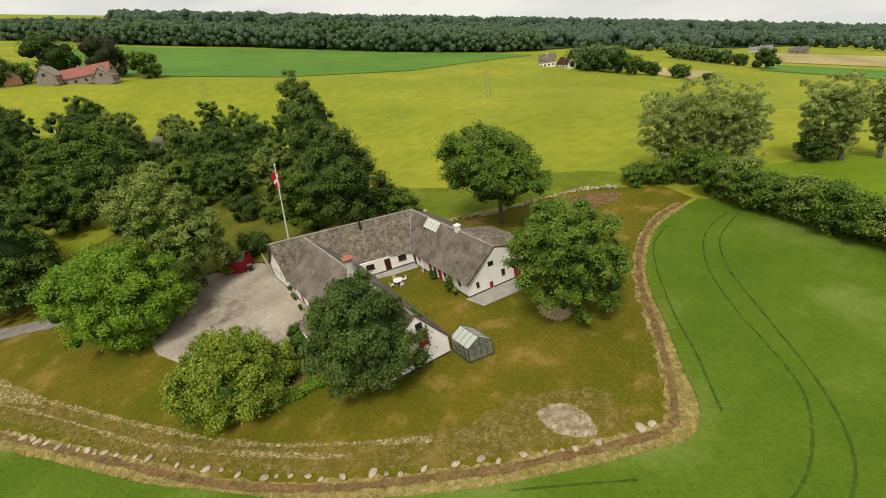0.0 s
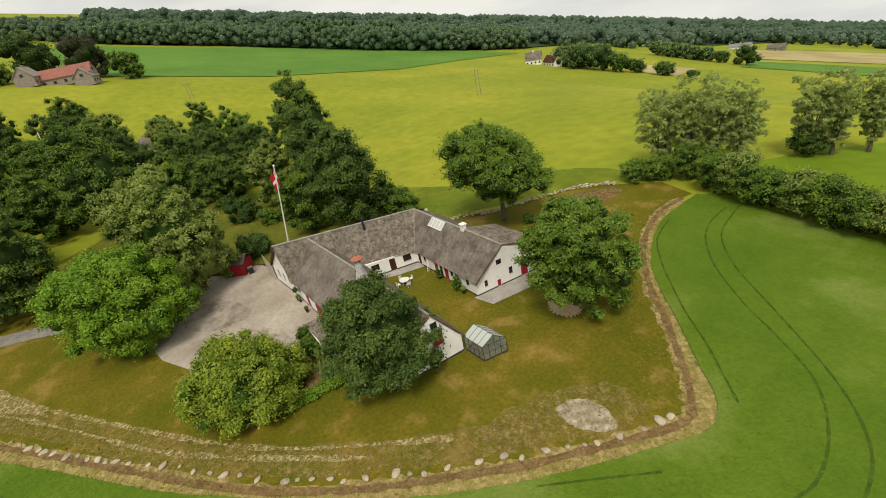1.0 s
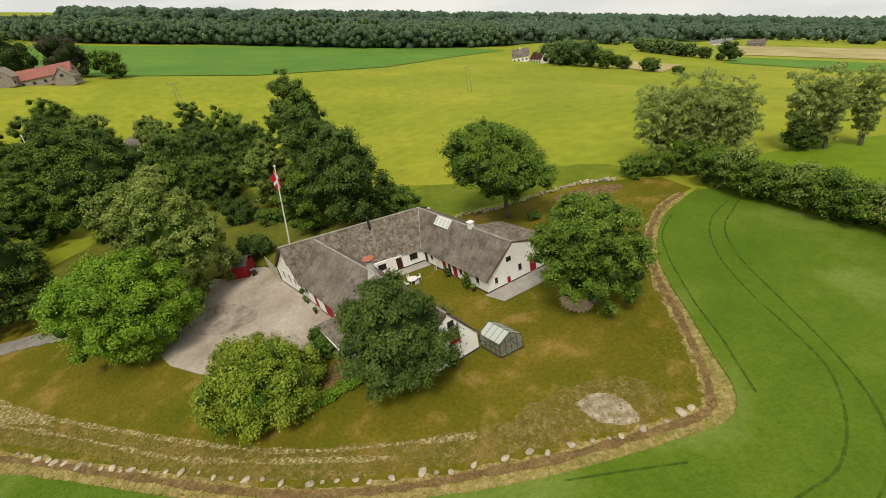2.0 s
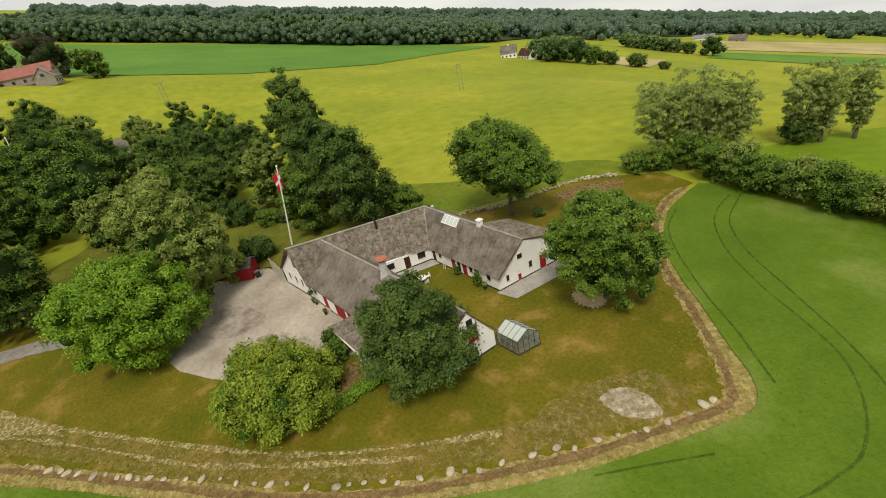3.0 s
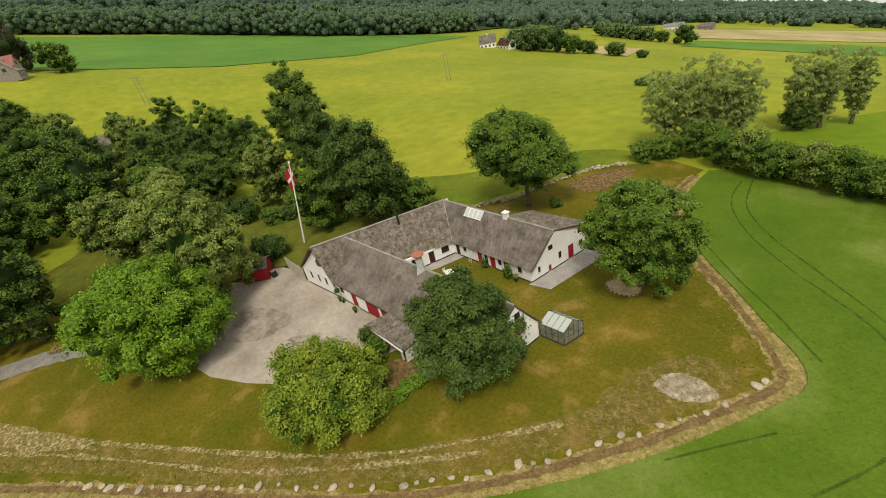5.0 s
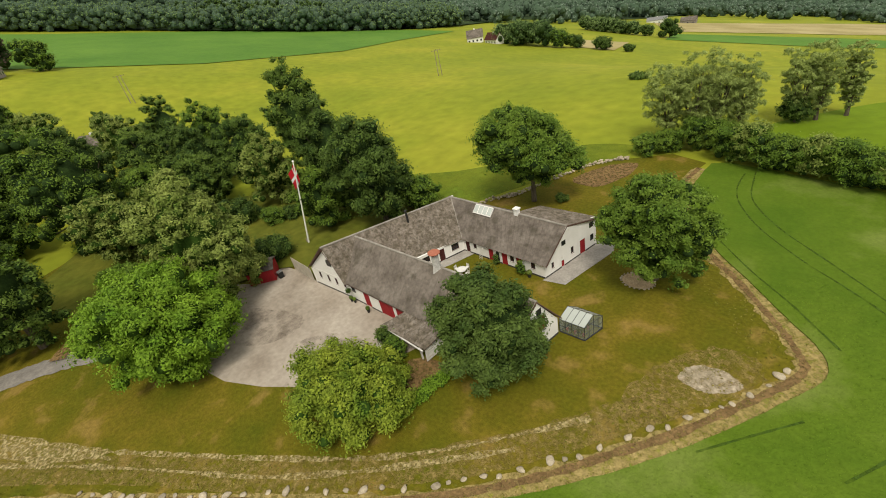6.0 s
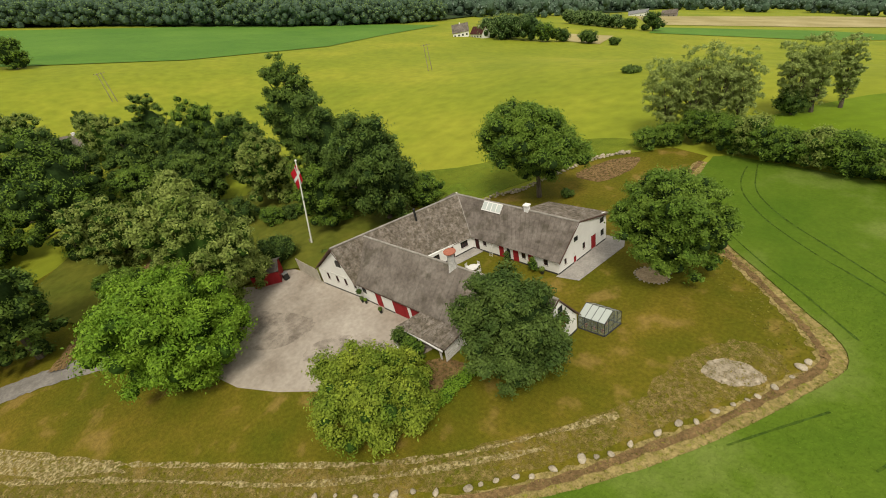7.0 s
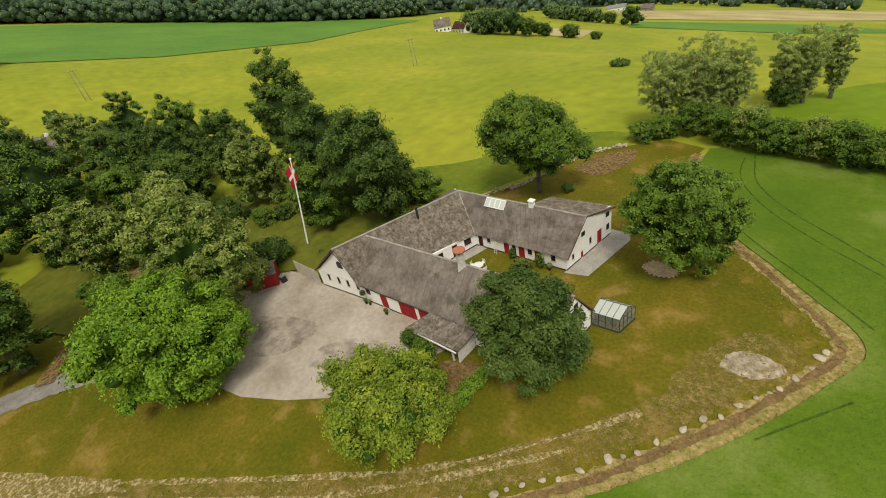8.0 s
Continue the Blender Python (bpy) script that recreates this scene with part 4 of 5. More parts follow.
def flagpole():
    f = empty("flagpole", -43.5, -12.9, 0)
    tagged(f, "tall white flagpole with a hanging red flag bearing a white cross", "flagpole")
    top = Vector((1.6, 2.2, 15.7))
    bm = bmesh.new()
    tube(bm, (0, 0, 0), top, 0.16, 0.09, 10)
    part("pole", bm, M["pole_white"], f)
    bm = bmesh.new()
    bmesh.ops.create_uvsphere(bm, u_segments=10, v_segments=6, radius=0.2, matrix=Matrix.Translation(top))
    part("finial", bm, M["pole_white"], f)
    bm = bmesh.new()
    tube(bm, (-0.4, 0, 0), (-0.4, 0, 1.0), 0.12, 0.12, 6)
    part("base", bm, M["wood"], f)
    # the flag hangs in folds from the top
    out = Vector((-0.80, -0.60, 0))
    for name, mat, band in (("flag", M["flag_red"], None), ("cross", M["flag_white"], 1)):
        bm = bmesh.new()
        nu, nv = 26, 22
        grid = {}
        for i in range(nu + 1):
            for j in range(nv + 1):
                u, v = i / nu, j / nv
                x = 1.7 * u
                z = -3.2 * v - 1.9 * u ** 0.8
                y = 0.22 * math.sin(u * 9 + v * 2) * (0.3 + u)
                grid[i, j] = top + out * x + Vector((0.60, -0.80, 0)) * y + Vector((0, 0, z - 0.2))
        for i in range(nu):
            for j in range(nv):
                on = (8 <= i < 12) or (9 <= j < 13)
                if on == bool(band):
                    vs = [bm.verts.new(grid[q]) for q in ((i, j), (i + 1, j), (i + 1, j + 1), (i, j + 1))]
                    bm.faces.new(vs)
        bmesh.ops.remove_doubles(bm, verts=bm.verts, dist=0.001)
        bmesh.ops.solidify(bm, geom=bm.faces[:], thickness=0.02)
        part(name, bm, mat, f)


flagpole()


# ---------------- trees ----------------
def unit_rows(rng, n):
    v = rng.normal(size=(n, 3))
    return v / np.linalg.norm(v, axis=1)[:, None]


def leaf_cards(rng, pos, nrm, size):
    """Bent leaf sprays: a folded pair of triangles each, facing about along nrm."""
    n = len(pos)
    t = np.cross(nrm, rng.normal(size=(n, 3)))
    t /= np.linalg.norm(t, axis=1)[:, None] + 1e-9
    b = np.cross(nrm, t)
    s = size * rng.uniform(0.6, 1.35, (n, 1))
    w = s * rng.uniform(0.35, 0.6, (n, 1))
    v = np.stack([pos - t * s * 0.5, pos + b * w * 0.5 - nrm * s * 0.12, pos + t * s * 0.5 - nrm * s * 0.1, pos - b * w * 0.5 - nrm * s * 0.12], 1).reshape(-1, 3)
    f = np.arange(n * 4).reshape(-1, 4)
    return v, f


ICO = bmesh.new()
bmesh.ops.create_icosphere(ICO, subdivisions=2, radius=1.0)
ICO_V = np.array([v.co[:] for v in ICO.verts])
ICO_F = np.array([[v.index for v in f.verts] for f in ICO.faces])
ICO.free()


def crown_lobes(rng, h, w, low, shape, n, size=None, airy=False):
    """Centres and radii of the crown's clumps: spread evenly over a lumpy crown, some deeper in."""
    ch = h * (1 - low)
    i = np.arange(n) + 0.5
    cz, ph = 1 - 2 * i / n, i * 2.39996 + rng.uniform(0, 6.28)
    sz = np.sqrt(1 - cz * cz)
    d = np.stack([sz * np.cos(ph), sz * np.sin(ph), cz], 1) + rng.normal(size=(n, 3)) * 0.1
    d /= np.linalg.norm(d, axis=1)[:, None]
    k = np.where(rng.random(n) < (0.5 if airy else 0.85), rng.uniform(0.72, 0.98, n), rng.uniform(0.35, 0.7, n))
    p = rng.uniform(0, 6.28, 4)
    bump = 1 + 0.12 * np.sin(d[:, 0] * 4.2 + p[0]) * np.sin(d[:, 1] * 3.7 + p[1]) + 0.10 * np.sin(d[:, 2] * 5 + d[:, 0] * 3 + p[2]) + 0.06 * np.sin(d[:, 1] * 9 + d[:, 2] * 7 + p[3])
    k = k * bump
    f = np.clip(0.5 + 0.5 * d[:, 2] * k, 0.02, 1)
    taper = {"tall": 1.12 - 0.5 * f, "dome": 1.1 - 0.24 * f, "fan": 0.62 + 0.5 * f}.get(shape, np.ones(n))
    c = np.stack([d[:, 0] * k * w / 2 * taper, d[:, 1] * k * w / 2 * taper, h * low + ch * f], 1)
    lo, hi = size or (0.72 / math.sqrt(n), 1.3 / math.sqrt(n))
    return c, w * rng.uniform(lo, hi, n) * (0.75 + 0.25 * taper)


def slanted(c, r):
    """Crowns grown with the slope and the wind: one side hangs lower, the top drawn to the other."""
    side = c[:, 0] * 0.58 + c[:, 1] * 0.81
    c = c.copy()
    c[:, 0] -= 0.045 * c[:, 2] * 0.58
    c[:, 1] -= 0.045 * c[:, 2] * 0.81
    c[:, 2] = np.maximum(c[:, 2] - 0.22 * side, r * 0.55)
    return c


def tree(name, x, y, h, w, mat, label, low=0.16, shape="round", lobes=34, leaves=16000, leaf=0.5, seed=1, core=0.62, lean=(0, 0), group="", trunk=True, category="tree", z=None, airy=False):
    rng = np.random.default_rng(seed)
    t = empty(name, x, y, float(terrain(x, y)) if z is None else z)
    tagged(t, label, category, group)
    c, r = crown_lobes(rng, h, w, low, shape, lobes, None, airy)
    f = c[:, 2:3] / h
    c[:, :2] += f * np.array(lean)
    c[:, 2] = np.minimum(c[:, 2], h - r * 0.8)
    c = slanted(c, r)
    share = r ** 1.6 / (r ** 1.6).sum()
    pos, nrm = [], []
    for ci, ri, s in zip(c, r, share):
        k = int(leaves * s)
        # each clump is a handful of twigs, its leaves round their ends
        tw = unit_rows(rng, 9)
        tw[:, 2] = np.where(tw[:, 2] < -0.3, -tw[:, 2], tw[:, 2])
        q = tw[rng.integers(9, size=k)] * rng.uniform(0.62, 1.12, (k, 1)) + rng.normal(size=(k, 3)) * 0.27
        pos.append(ci + q * ri * np.array([1, 1, 0.85]))
        nrm.append(q / (np.linalg.norm(q, axis=1)[:, None] + 1e-6))
    pos, nrm = np.concatenate(pos), np.concatenate(nrm)
    # leave out leaves deep inside other clumps
    inside = np.zeros(len(pos), int)
    for ci, ri in zip(c, r):
        inside += (((pos - ci) ** 2).sum(1) < (ri * 0.5) ** 2)
    pos, nrm = pos[inside == 0], nrm[inside == 0]
    nrm = nrm + rng.normal(size=nrm.shape) * 0.5 + np.array([0, 0, 0.2])
    nrm /= np.linalg.norm(nrm, axis=1)[:, None]
    v, fc = leaf_cards(rng, pos, nrm, leaf)
    quick_mesh("crown", v, fc, mat, t)
    # dark balls inside the clumps, coloured as the shade between the leaves
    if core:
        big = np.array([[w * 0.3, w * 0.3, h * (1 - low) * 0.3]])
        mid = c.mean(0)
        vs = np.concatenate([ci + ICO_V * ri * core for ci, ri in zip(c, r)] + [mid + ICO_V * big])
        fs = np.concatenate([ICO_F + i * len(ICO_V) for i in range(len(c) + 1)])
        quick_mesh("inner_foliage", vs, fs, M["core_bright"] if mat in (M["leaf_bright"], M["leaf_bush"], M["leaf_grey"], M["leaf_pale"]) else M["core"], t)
    if trunk:
        bm = bmesh.new()
        rt = max(0.1, 0.022 * h)
        hb = h * (low + 0.18)
        kx, ky = 0.1 * rng.normal(), 0.1 * rng.normal()
        tube(bm, (0, 0, -0.3), (kx, ky, hb * 0.5), rt * 1.35, rt, 8)
        tube(bm, (kx, ky, hb * 0.5), (kx + lean[0] * 0.3, ky + lean[1] * 0.3, hb), rt, rt * 0.8, 8)
        for j in range(22 if airy else min(9, lobes)):
            e = c[int(rng.integers(len(c)))]
            a = Vector((kx, ky, hb * rng.uniform(0.6, 1.0)))
            mid = a.lerp(Vector(e), 0.5) + Vector((0, 0, 0.04 * h))
            tube(bm, a, mid, rt * 0.5, rt * 0.3, 6)
            tube(bm, mid, e, rt * 0.3, rt * 0.1, 6)
        part("trunk", bm, M["bark"], t)
    return t


tree("broadleaf_tree", -30.8, -38.8, 13.4, 17.0, M["leaf_bright"], "big round bright green broadleaf tree beside the driveway", 0.05, "dome", 150, 95000, 0.38, 11)
tree("bush", -4.1, -29.3, 6.7, 12.0, M["leaf_bush"], "broad yellow-green bush on the lawn", 0.0, "dome", 120, 60000, 0.32, 12, category="bush")
tree("broadleaf_tree", 4.3, -15.8, 12.2, 11.8, M["leaf_deep"], "dark green broadleaf tree close to the front wing", 0.03, "tall", 120, 66000, 0.37, 13, core=0.5)
tree("broadleaf_tree", 11.5, 6.9, 14.4, 12.2, M["leaf_mid"], "round deep green tree beside the white gable", 0.05, "round", 190, 68000, 0.33, 14)
tree("broadleaf_tree", -15.0, 18.2, 16.8, 16.8, M["leaf_mid"], "wide green tree behind the house with a bare trunk", 0.29, "dome", 170, 52000, 0.42, 15)
tree("chestnut_tree", -39.2, -29.4, 21.8, 15.2, M["leaf_pale"], "tall chestnut tree with pale flower spikes", 0.05, "tall", 190, 64000, 0.42, 16)
# the group of tall trees behind the house
tree("broadleaf_tree", -62, 3.8, 29.6, 15.6, M["leaf_grove"], "tall slender tree standing over the garden trees", 0.05, "tall", 200, 38000, 0.46, 17, core=0.5)
tree("broadleaf_tree", -36.2, 0.2, 20.2, 13.8, M["leaf_dark"], "dark dense garden tree behind the house", 0.03, "dome", 100, 26000, 0.5, 18)
tree("broadleaf_tree", -48.8, 0.4, 22.8, 12.0, M["leaf_dark"], "dark tall garden tree behind the house", 0.03, "dome", 90, 22000, 0.5, 19)
tree("broadleaf_tree", -44.8, -7.2, 13.4, 9.0, M["leaf_mid"], "young slender tree on the garden lawn", 0.03, "tall", 60, 14000, 0.42, 20, core=0.6)
tree("broadleaf_tree", -34.6, 7.6, 6.8, 7.8, M["leaf_mid"], "small green tree at the garden edge", 0.0, "dome", 50, 10000, 0.38, 21)
GARDEN = [(-123, -9.4, 22.2, 9.5), (-102, -4.1, 21.8, 11.5), (-78, -4.4, 20.6, 13), (-95, -12.4, 19.6, 14), (-69, -5.4, 15.8, 11.5), (-106, -20, 19.0, 14), (-94, -25, 13, 13),
          (-91, -39.5, 27.2, 19), (-116, -34, 22, 16), (-75, -36, 14, 13), (-57, -54, 23.5, 13), (-104, -55, 17, 17), (-62, -61, 25, 14), (-159, -49, 18.4, 14),
          (-154, -36, 18.4, 13), (-167, -66, 20, 16), (-128, -52, 20, 17), (-82, -66, 22, 16), (-140, -70, 20, 18), (-112, -72, 22, 18), (-58, -30, 11, 9), (-63, -40, 4, 7), (-70, -78, 24, 15),
          (-178, -17.8, 7.2, 7), (-138, -20, 17, 13), (-84, -16, 14, 12), (-180, -45, 17, 14), (-92, -84, 23, 17)]
for i, (x, y, h, w) in enumerate(GARDEN):
    mt = M[("leaf_grove", "leaf_mid", "leaf_grove", "leaf_dark", "leaf_pale")[i % 5] if i != 7 else "leaf_mid"]
    tree("broadleaf_tree", x, y, h, w, mt, "tall green tree in the dense garden grove", 0.02, ("dome", "round", "dome", "tall")[i % 4], 130, 18000, 0.5, 40 + i, core=0.66, group="garden grove")
for i, (x, y, h, w) in enumerate([(-44.4, -18.6, 4.2, 6.4), (-46.2, 1.4, 3.2, 6.4), (-66.5, -15.5, 6.0, 7.4), (-59, -12, 3.4, 5), (-9.2, -20.9, 2.4, 2.8), (-7.0, -21.2, 2.2, 2.6), (-10.4, 20.0, 1.5, 1.9),
                                 (-73, -26, 4, 6), (-57, -8.5, 3, 4)]):
    tree("shrub", x, y, h, w, M[("leaf_dark", "leaf_mid")[i % 2]], "low dark green garden shrub", 0.0, "dome", 30, 5000 if w > 4 else 2200, 0.3, 80 + i, category="shrub", group="garden shrubs", trunk=False)
for i in range(9):
    u = i / 8
    tree("ground_cover", 0.1 + 0.7 * u + 0.25 * math.sin(i * 3), -27.0 + 9.0 * u, 0.8, 1.7, M["leaf_bright"], "low bright green ground cover beside the bare soil", 0.0, "dome", 14, 900, 0.2, 300 + i, category="plant", group="ground cover", trunk=False, core=0.5)


def blades(name, n, keep, mat, size, lift, label, category, seed, area):
    """Standing tufts scattered over a stretch of ground."""
    rng = np.random.default_rng(seed)
    p = np.stack([rng.uniform(area[0], area[2], n), rng.uniform(area[1], area[3], n)], 1)
    p = p[keep(p)]
    pos = np.column_stack([p, terrain(p[:, 0], p[:, 1]) + lift])
    nrm = rng.normal(size=pos.shape) * np.array([1, 1, 0.4]) + np.array([0, 0, 1.1])
    nrm /= np.linalg.norm(nrm, axis=1)[:, None]
    v, f = leaf_cards(rng, pos, nrm, size)
    tagged(quick_mesh(name, v, f, mat), label, category, kind="stuff")


def within(poly):
    """A test for points inside a polygon."""
    q = np.array(poly)

    def test(p):
        on = np.zeros(len(p), bool)
        for a, b in zip(q, np.roll(q, -1, 0)):
            cross = (a[1] > p[:, 1]) != (b[1] > p[:, 1])
            at = a[0] + (p[:, 1] - a[1]) * (b[0] - a[0]) / (b[1] - a[1] + 1e-9)
            on ^= cross & (p[:, 0] < at)
        return on
    return test


blades("cereal_blades", 45000, within(beside(edge[30:-6], -0.1) + beside(edge[30:-6], 7.0)[::-1]), M["blade"], 0.22, 0.18,
       "standing green cereal ears and leaves", "crop", 61, (-25, -62, 38, 20))
blades("rough_grass", 26000, within(beside(ditch[8:-6], 1.9) + beside(ditch[8:-6], -4.2)[::-1]), M["grass_blade"], 0.26, 0.09,
       "rough dry grass tufts along the stones", "grass", 62, (-36, -70, 31, 36))
# poplars and hedge behind the crop
for i, (x, y, h, w) in enumerate([(-5.4, 50.2, 15.0, 9.6), (-1.2, 51.8, 17.2, 9.6), (2.4, 54.0, 16.8, 9.0), (5.6, 56.6, 15.6, 8.6), (12.4, 66.2, 14.8, 8.0), (15.2, 68.0, 14.6, 7.4), (19.2, 71.4, 13.8, 5.6)]):
    tree("poplar_tree", x, y, h, w, M["leaf_grey"], "airy grey-green poplar with upward branches", 0.07, "fan", 190, 24000, 0.32, 100 + i, core=0, group="poplars", airy=True)
tree("shrub", 12.2, 66.4, 5.4, 5.2, M["leaf_dark"], "dense dark shrub under the poplars", 0.0, "dome", 40, 6500, 0.34, 110, category="shrub", trunk=False)
for i, (x, y, h, w) in enumerate([(-6.6, 43.8, 3.8, 5), (-3.4, 46.2, 4.2, 5.4), (0.6, 49.0, 6.0, 6), (3.4, 51.5, 5.0, 6)]):
    tree("shrub", x, y, h, w, M["leaf_mid"], "overgrown shrub at the corner of the field", 0.0, "dome", 36, 6500, 0.34, 120 + i, category="shrub", group="field corner shrubs", trunk=False)
for i in range(14):
    u = i / 13
    x, y = 7.4 + 42 * u, 45.6 - 8.6 * u + 0.5 * math.sin(i * 2.1)
    tree("hedge_shrub", x, y, 6.3 + 0.8 * math.sin(i * 1.7) - 0.3 * u, 6.3, M[("leaf_mid", "leaf_pale", "leaf_mid")[i % 3]], "tall unclipped hedge shrub beside the crop", 0.0, "dome", 40, 8000, 0.34, 140 + i,
         category="hedge", group="field hedge", trunk=False)


# ---------------- woods, far trees ----------------
def wood(name, spots, mat, label, leaf, seed, cards=90, lobes=7, core=None):
    """A wood as one piece of stuff: many clumped crowns of leaf sprays."""
    rng = np.random.default_rng(seed)
    V, F, CV, CF, nv, nc = [], [], [], [], 0, 0
    for x, y, h, w in spots:
        z = float(terrain(x, y))
        c, r = crown_lobes(rng, h, w, 0.08, "dome", lobes, (0.2, 0.32))
        c[:, 2] = np.minimum(c[:, 2], h - r * 0.8)
        c = c + np.array([x, y, z])
        k = cards // lobes
        d = unit_rows(rng, k * lobes)
        d[:, 2] = np.abs(d[:, 2]) * 1.0 - 0.15
        rr = np.repeat(r, k)[:, None]
        pos = np.repeat(c, k, 0) + d * rr * rng.uniform(0.85, 1.15, (k * lobes, 1))
        n2 = d + rng.normal(size=d.shape) * 0.4
        n2 /= np.linalg.norm(n2, axis=1)[:, None]
        v, f = leaf_cards(rng, pos, n2, leaf)
        V.append(v)
        F.append(f + nv)
        nv += len(v)
        for ci, ri in zip(c, r):
            CV.append(ci + ICO_V[:12] * ri * 0.9)
            CF.append(ICO12 + nc)
            nc += 12
    ob = quick_mesh(name, np.concatenate(V), np.concatenate(F), mat)
    tagged(ob, label, "wood", kind="stuff")
    # dark balls in the far crowns carry painted shade for the gaps
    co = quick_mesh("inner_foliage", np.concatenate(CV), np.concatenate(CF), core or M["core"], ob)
    return ob


_b = bmesh.new()
bmesh.ops.create_icosphere(_b, subdivisions=1, radius=1.0)
ICO12 = np.array([[v.index for v in f.verts] for f in _b.faces])
ICO_V[:12] = np.array([v.co[:] for v in _b.verts])
_b.free()


def along(line, t):
    n = len(line) - 1
    i = min(int(t * n), n - 1)
    a, b = line[i], line[i + 1]
    f = t * n - i
    return a[0] + (b[0] - a[0]) * f, a[1] + (b[1] - a[1]) * f


rw = random.Random(77)
EDGE = [(-780, -160), (-720, -70), (-640, -20), (-600, 25), (-570, 80), (-490, 158), (-430, 220), (-408, 275), (-390, 335), (-395, 400)]
spots = []
for row in range(11):
    for i in range(74):
        x, y = along(EDGE, (i + rw.random()) / 74)
        back = row * 17 + rw.uniform(-5, 5)
        spots.append((x - back * 0.8, y + back * 0.5, rw.uniform(17, 25) * (1.0 + 0.012 * row), rw.uniform(11, 17)))
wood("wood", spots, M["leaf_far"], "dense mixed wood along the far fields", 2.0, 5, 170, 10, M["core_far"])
spots = []
for i in range(46):
    x, y = along([(-440, 235), (-470, 205), (-500, 170), (-530, 140)], rw.random())
    spots.append((x - rw.uniform(12, 70), y + rw.uniform(0, 40), rw.uniform(26, 31), 9))
wood("conifer_wood", spots, M["leaf_dark"], "dark conifers standing in the wood", 1.8, 6, 140, 9)
spots = []
for i in range(950):
    a = math.radians(rw.uniform(93, 178))
    d = rw.uniform(680, 1600)
    x, y = 34 + d * math.cos(a), -36 + d * math.sin(a)
    if y > 380 and not (-330 < x < 90 and y < 900):
        spots.append((x, y, rw.uniform(15, 25), rw.uniform(16, 30)))
for i in range(620):
    a = math.radians(rw.uniform(82, 180))
    d = rw.uniform(1500, 2700)
    spots.append((34 + d * math.cos(a), -36 + d * math.sin(a), rw.uniform(24, 40), rw.uniform(34, 70)))
wood("distant_wood", spots, M["leaf_distant"], "woods on the low hills, haze mixed into their blue-green colour", 4.0, 7, 80, 8, M["core_far"])
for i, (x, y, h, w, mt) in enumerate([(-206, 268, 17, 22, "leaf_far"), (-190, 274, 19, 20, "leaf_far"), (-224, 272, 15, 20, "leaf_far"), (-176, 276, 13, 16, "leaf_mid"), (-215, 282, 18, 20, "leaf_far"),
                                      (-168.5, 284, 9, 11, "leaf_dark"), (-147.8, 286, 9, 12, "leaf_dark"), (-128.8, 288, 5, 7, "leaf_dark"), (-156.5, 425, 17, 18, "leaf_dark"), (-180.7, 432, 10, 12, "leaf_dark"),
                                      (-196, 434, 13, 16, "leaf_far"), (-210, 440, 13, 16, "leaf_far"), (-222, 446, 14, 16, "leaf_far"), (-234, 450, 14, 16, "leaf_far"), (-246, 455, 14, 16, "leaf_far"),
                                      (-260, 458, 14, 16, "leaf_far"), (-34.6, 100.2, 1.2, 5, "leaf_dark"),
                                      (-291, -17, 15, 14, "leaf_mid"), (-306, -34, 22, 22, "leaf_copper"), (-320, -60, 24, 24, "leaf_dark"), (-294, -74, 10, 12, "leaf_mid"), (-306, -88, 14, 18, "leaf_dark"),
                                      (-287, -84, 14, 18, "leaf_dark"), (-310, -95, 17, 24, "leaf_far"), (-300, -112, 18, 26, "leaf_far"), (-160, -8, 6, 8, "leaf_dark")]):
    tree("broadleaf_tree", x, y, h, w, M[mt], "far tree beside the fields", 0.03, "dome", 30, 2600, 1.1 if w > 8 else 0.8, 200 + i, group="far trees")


# ---------------- far farms ----------------
def far_house(name, x, y, turn, L, W, hw, hr, wall, roof, label, windows=4):
    h = empty(name, x, y, float(terrain(x, y)) - 0.6, turn)
    tagged(h, label, "farmhouse")
    bm = bmesh.new()
    prism(bm, [(-L / 2, -W / 2, 0), (-L / 2, W / 2, 0), (-L / 2, W / 2, hw), (-L / 2, 0, hr - 0.15), (-L / 2, -W / 2, hw)], (L, 0, 0))
    part("wall", bm, wall, h)
    for sgn in (-1, 1):
        bm = bmesh.new()
        prism(bm, [(-L / 2 - 0.4, sgn * (W / 2 + 0.5), hw - 0.25), (L / 2 + 0.4, sgn * (W / 2 + 0.5), hw - 0.25), (L / 2 + 0.4, 0, hr), (-L / 2 - 0.4, 0, hr)], (0, 0, 0.25))
        part("roof", bm, roof, h)
    for i in range(windows):
        for sgn in (-1, 1):
            bm = bmesh.new()
            xx = -L / 2 + L * (i + 0.5) / windows
            box(bm, xx - 0.7, sgn * (W / 2) - 0.05, 1.4, xx + 0.7, sgn * (W / 2) + 0.05, 2.8)
            part("window", bm, M["glass"], h)
    for q in (-L / 2 - 0.04, L / 2 + 0.04):
        bm = bmesh.new()
        box(bm, q - 0.03, -0.8, hw + 0.3, q + 0.03, 0.8, hw + 1.8)
        part("window", bm, M["glass"], h)
    bm = bmesh.new()
    box(bm, -0.5, -0.4, hr - 0.8, 0.5, 0.4, hr + 1.0)
    part("chimney", bm, wall, h)
    return h


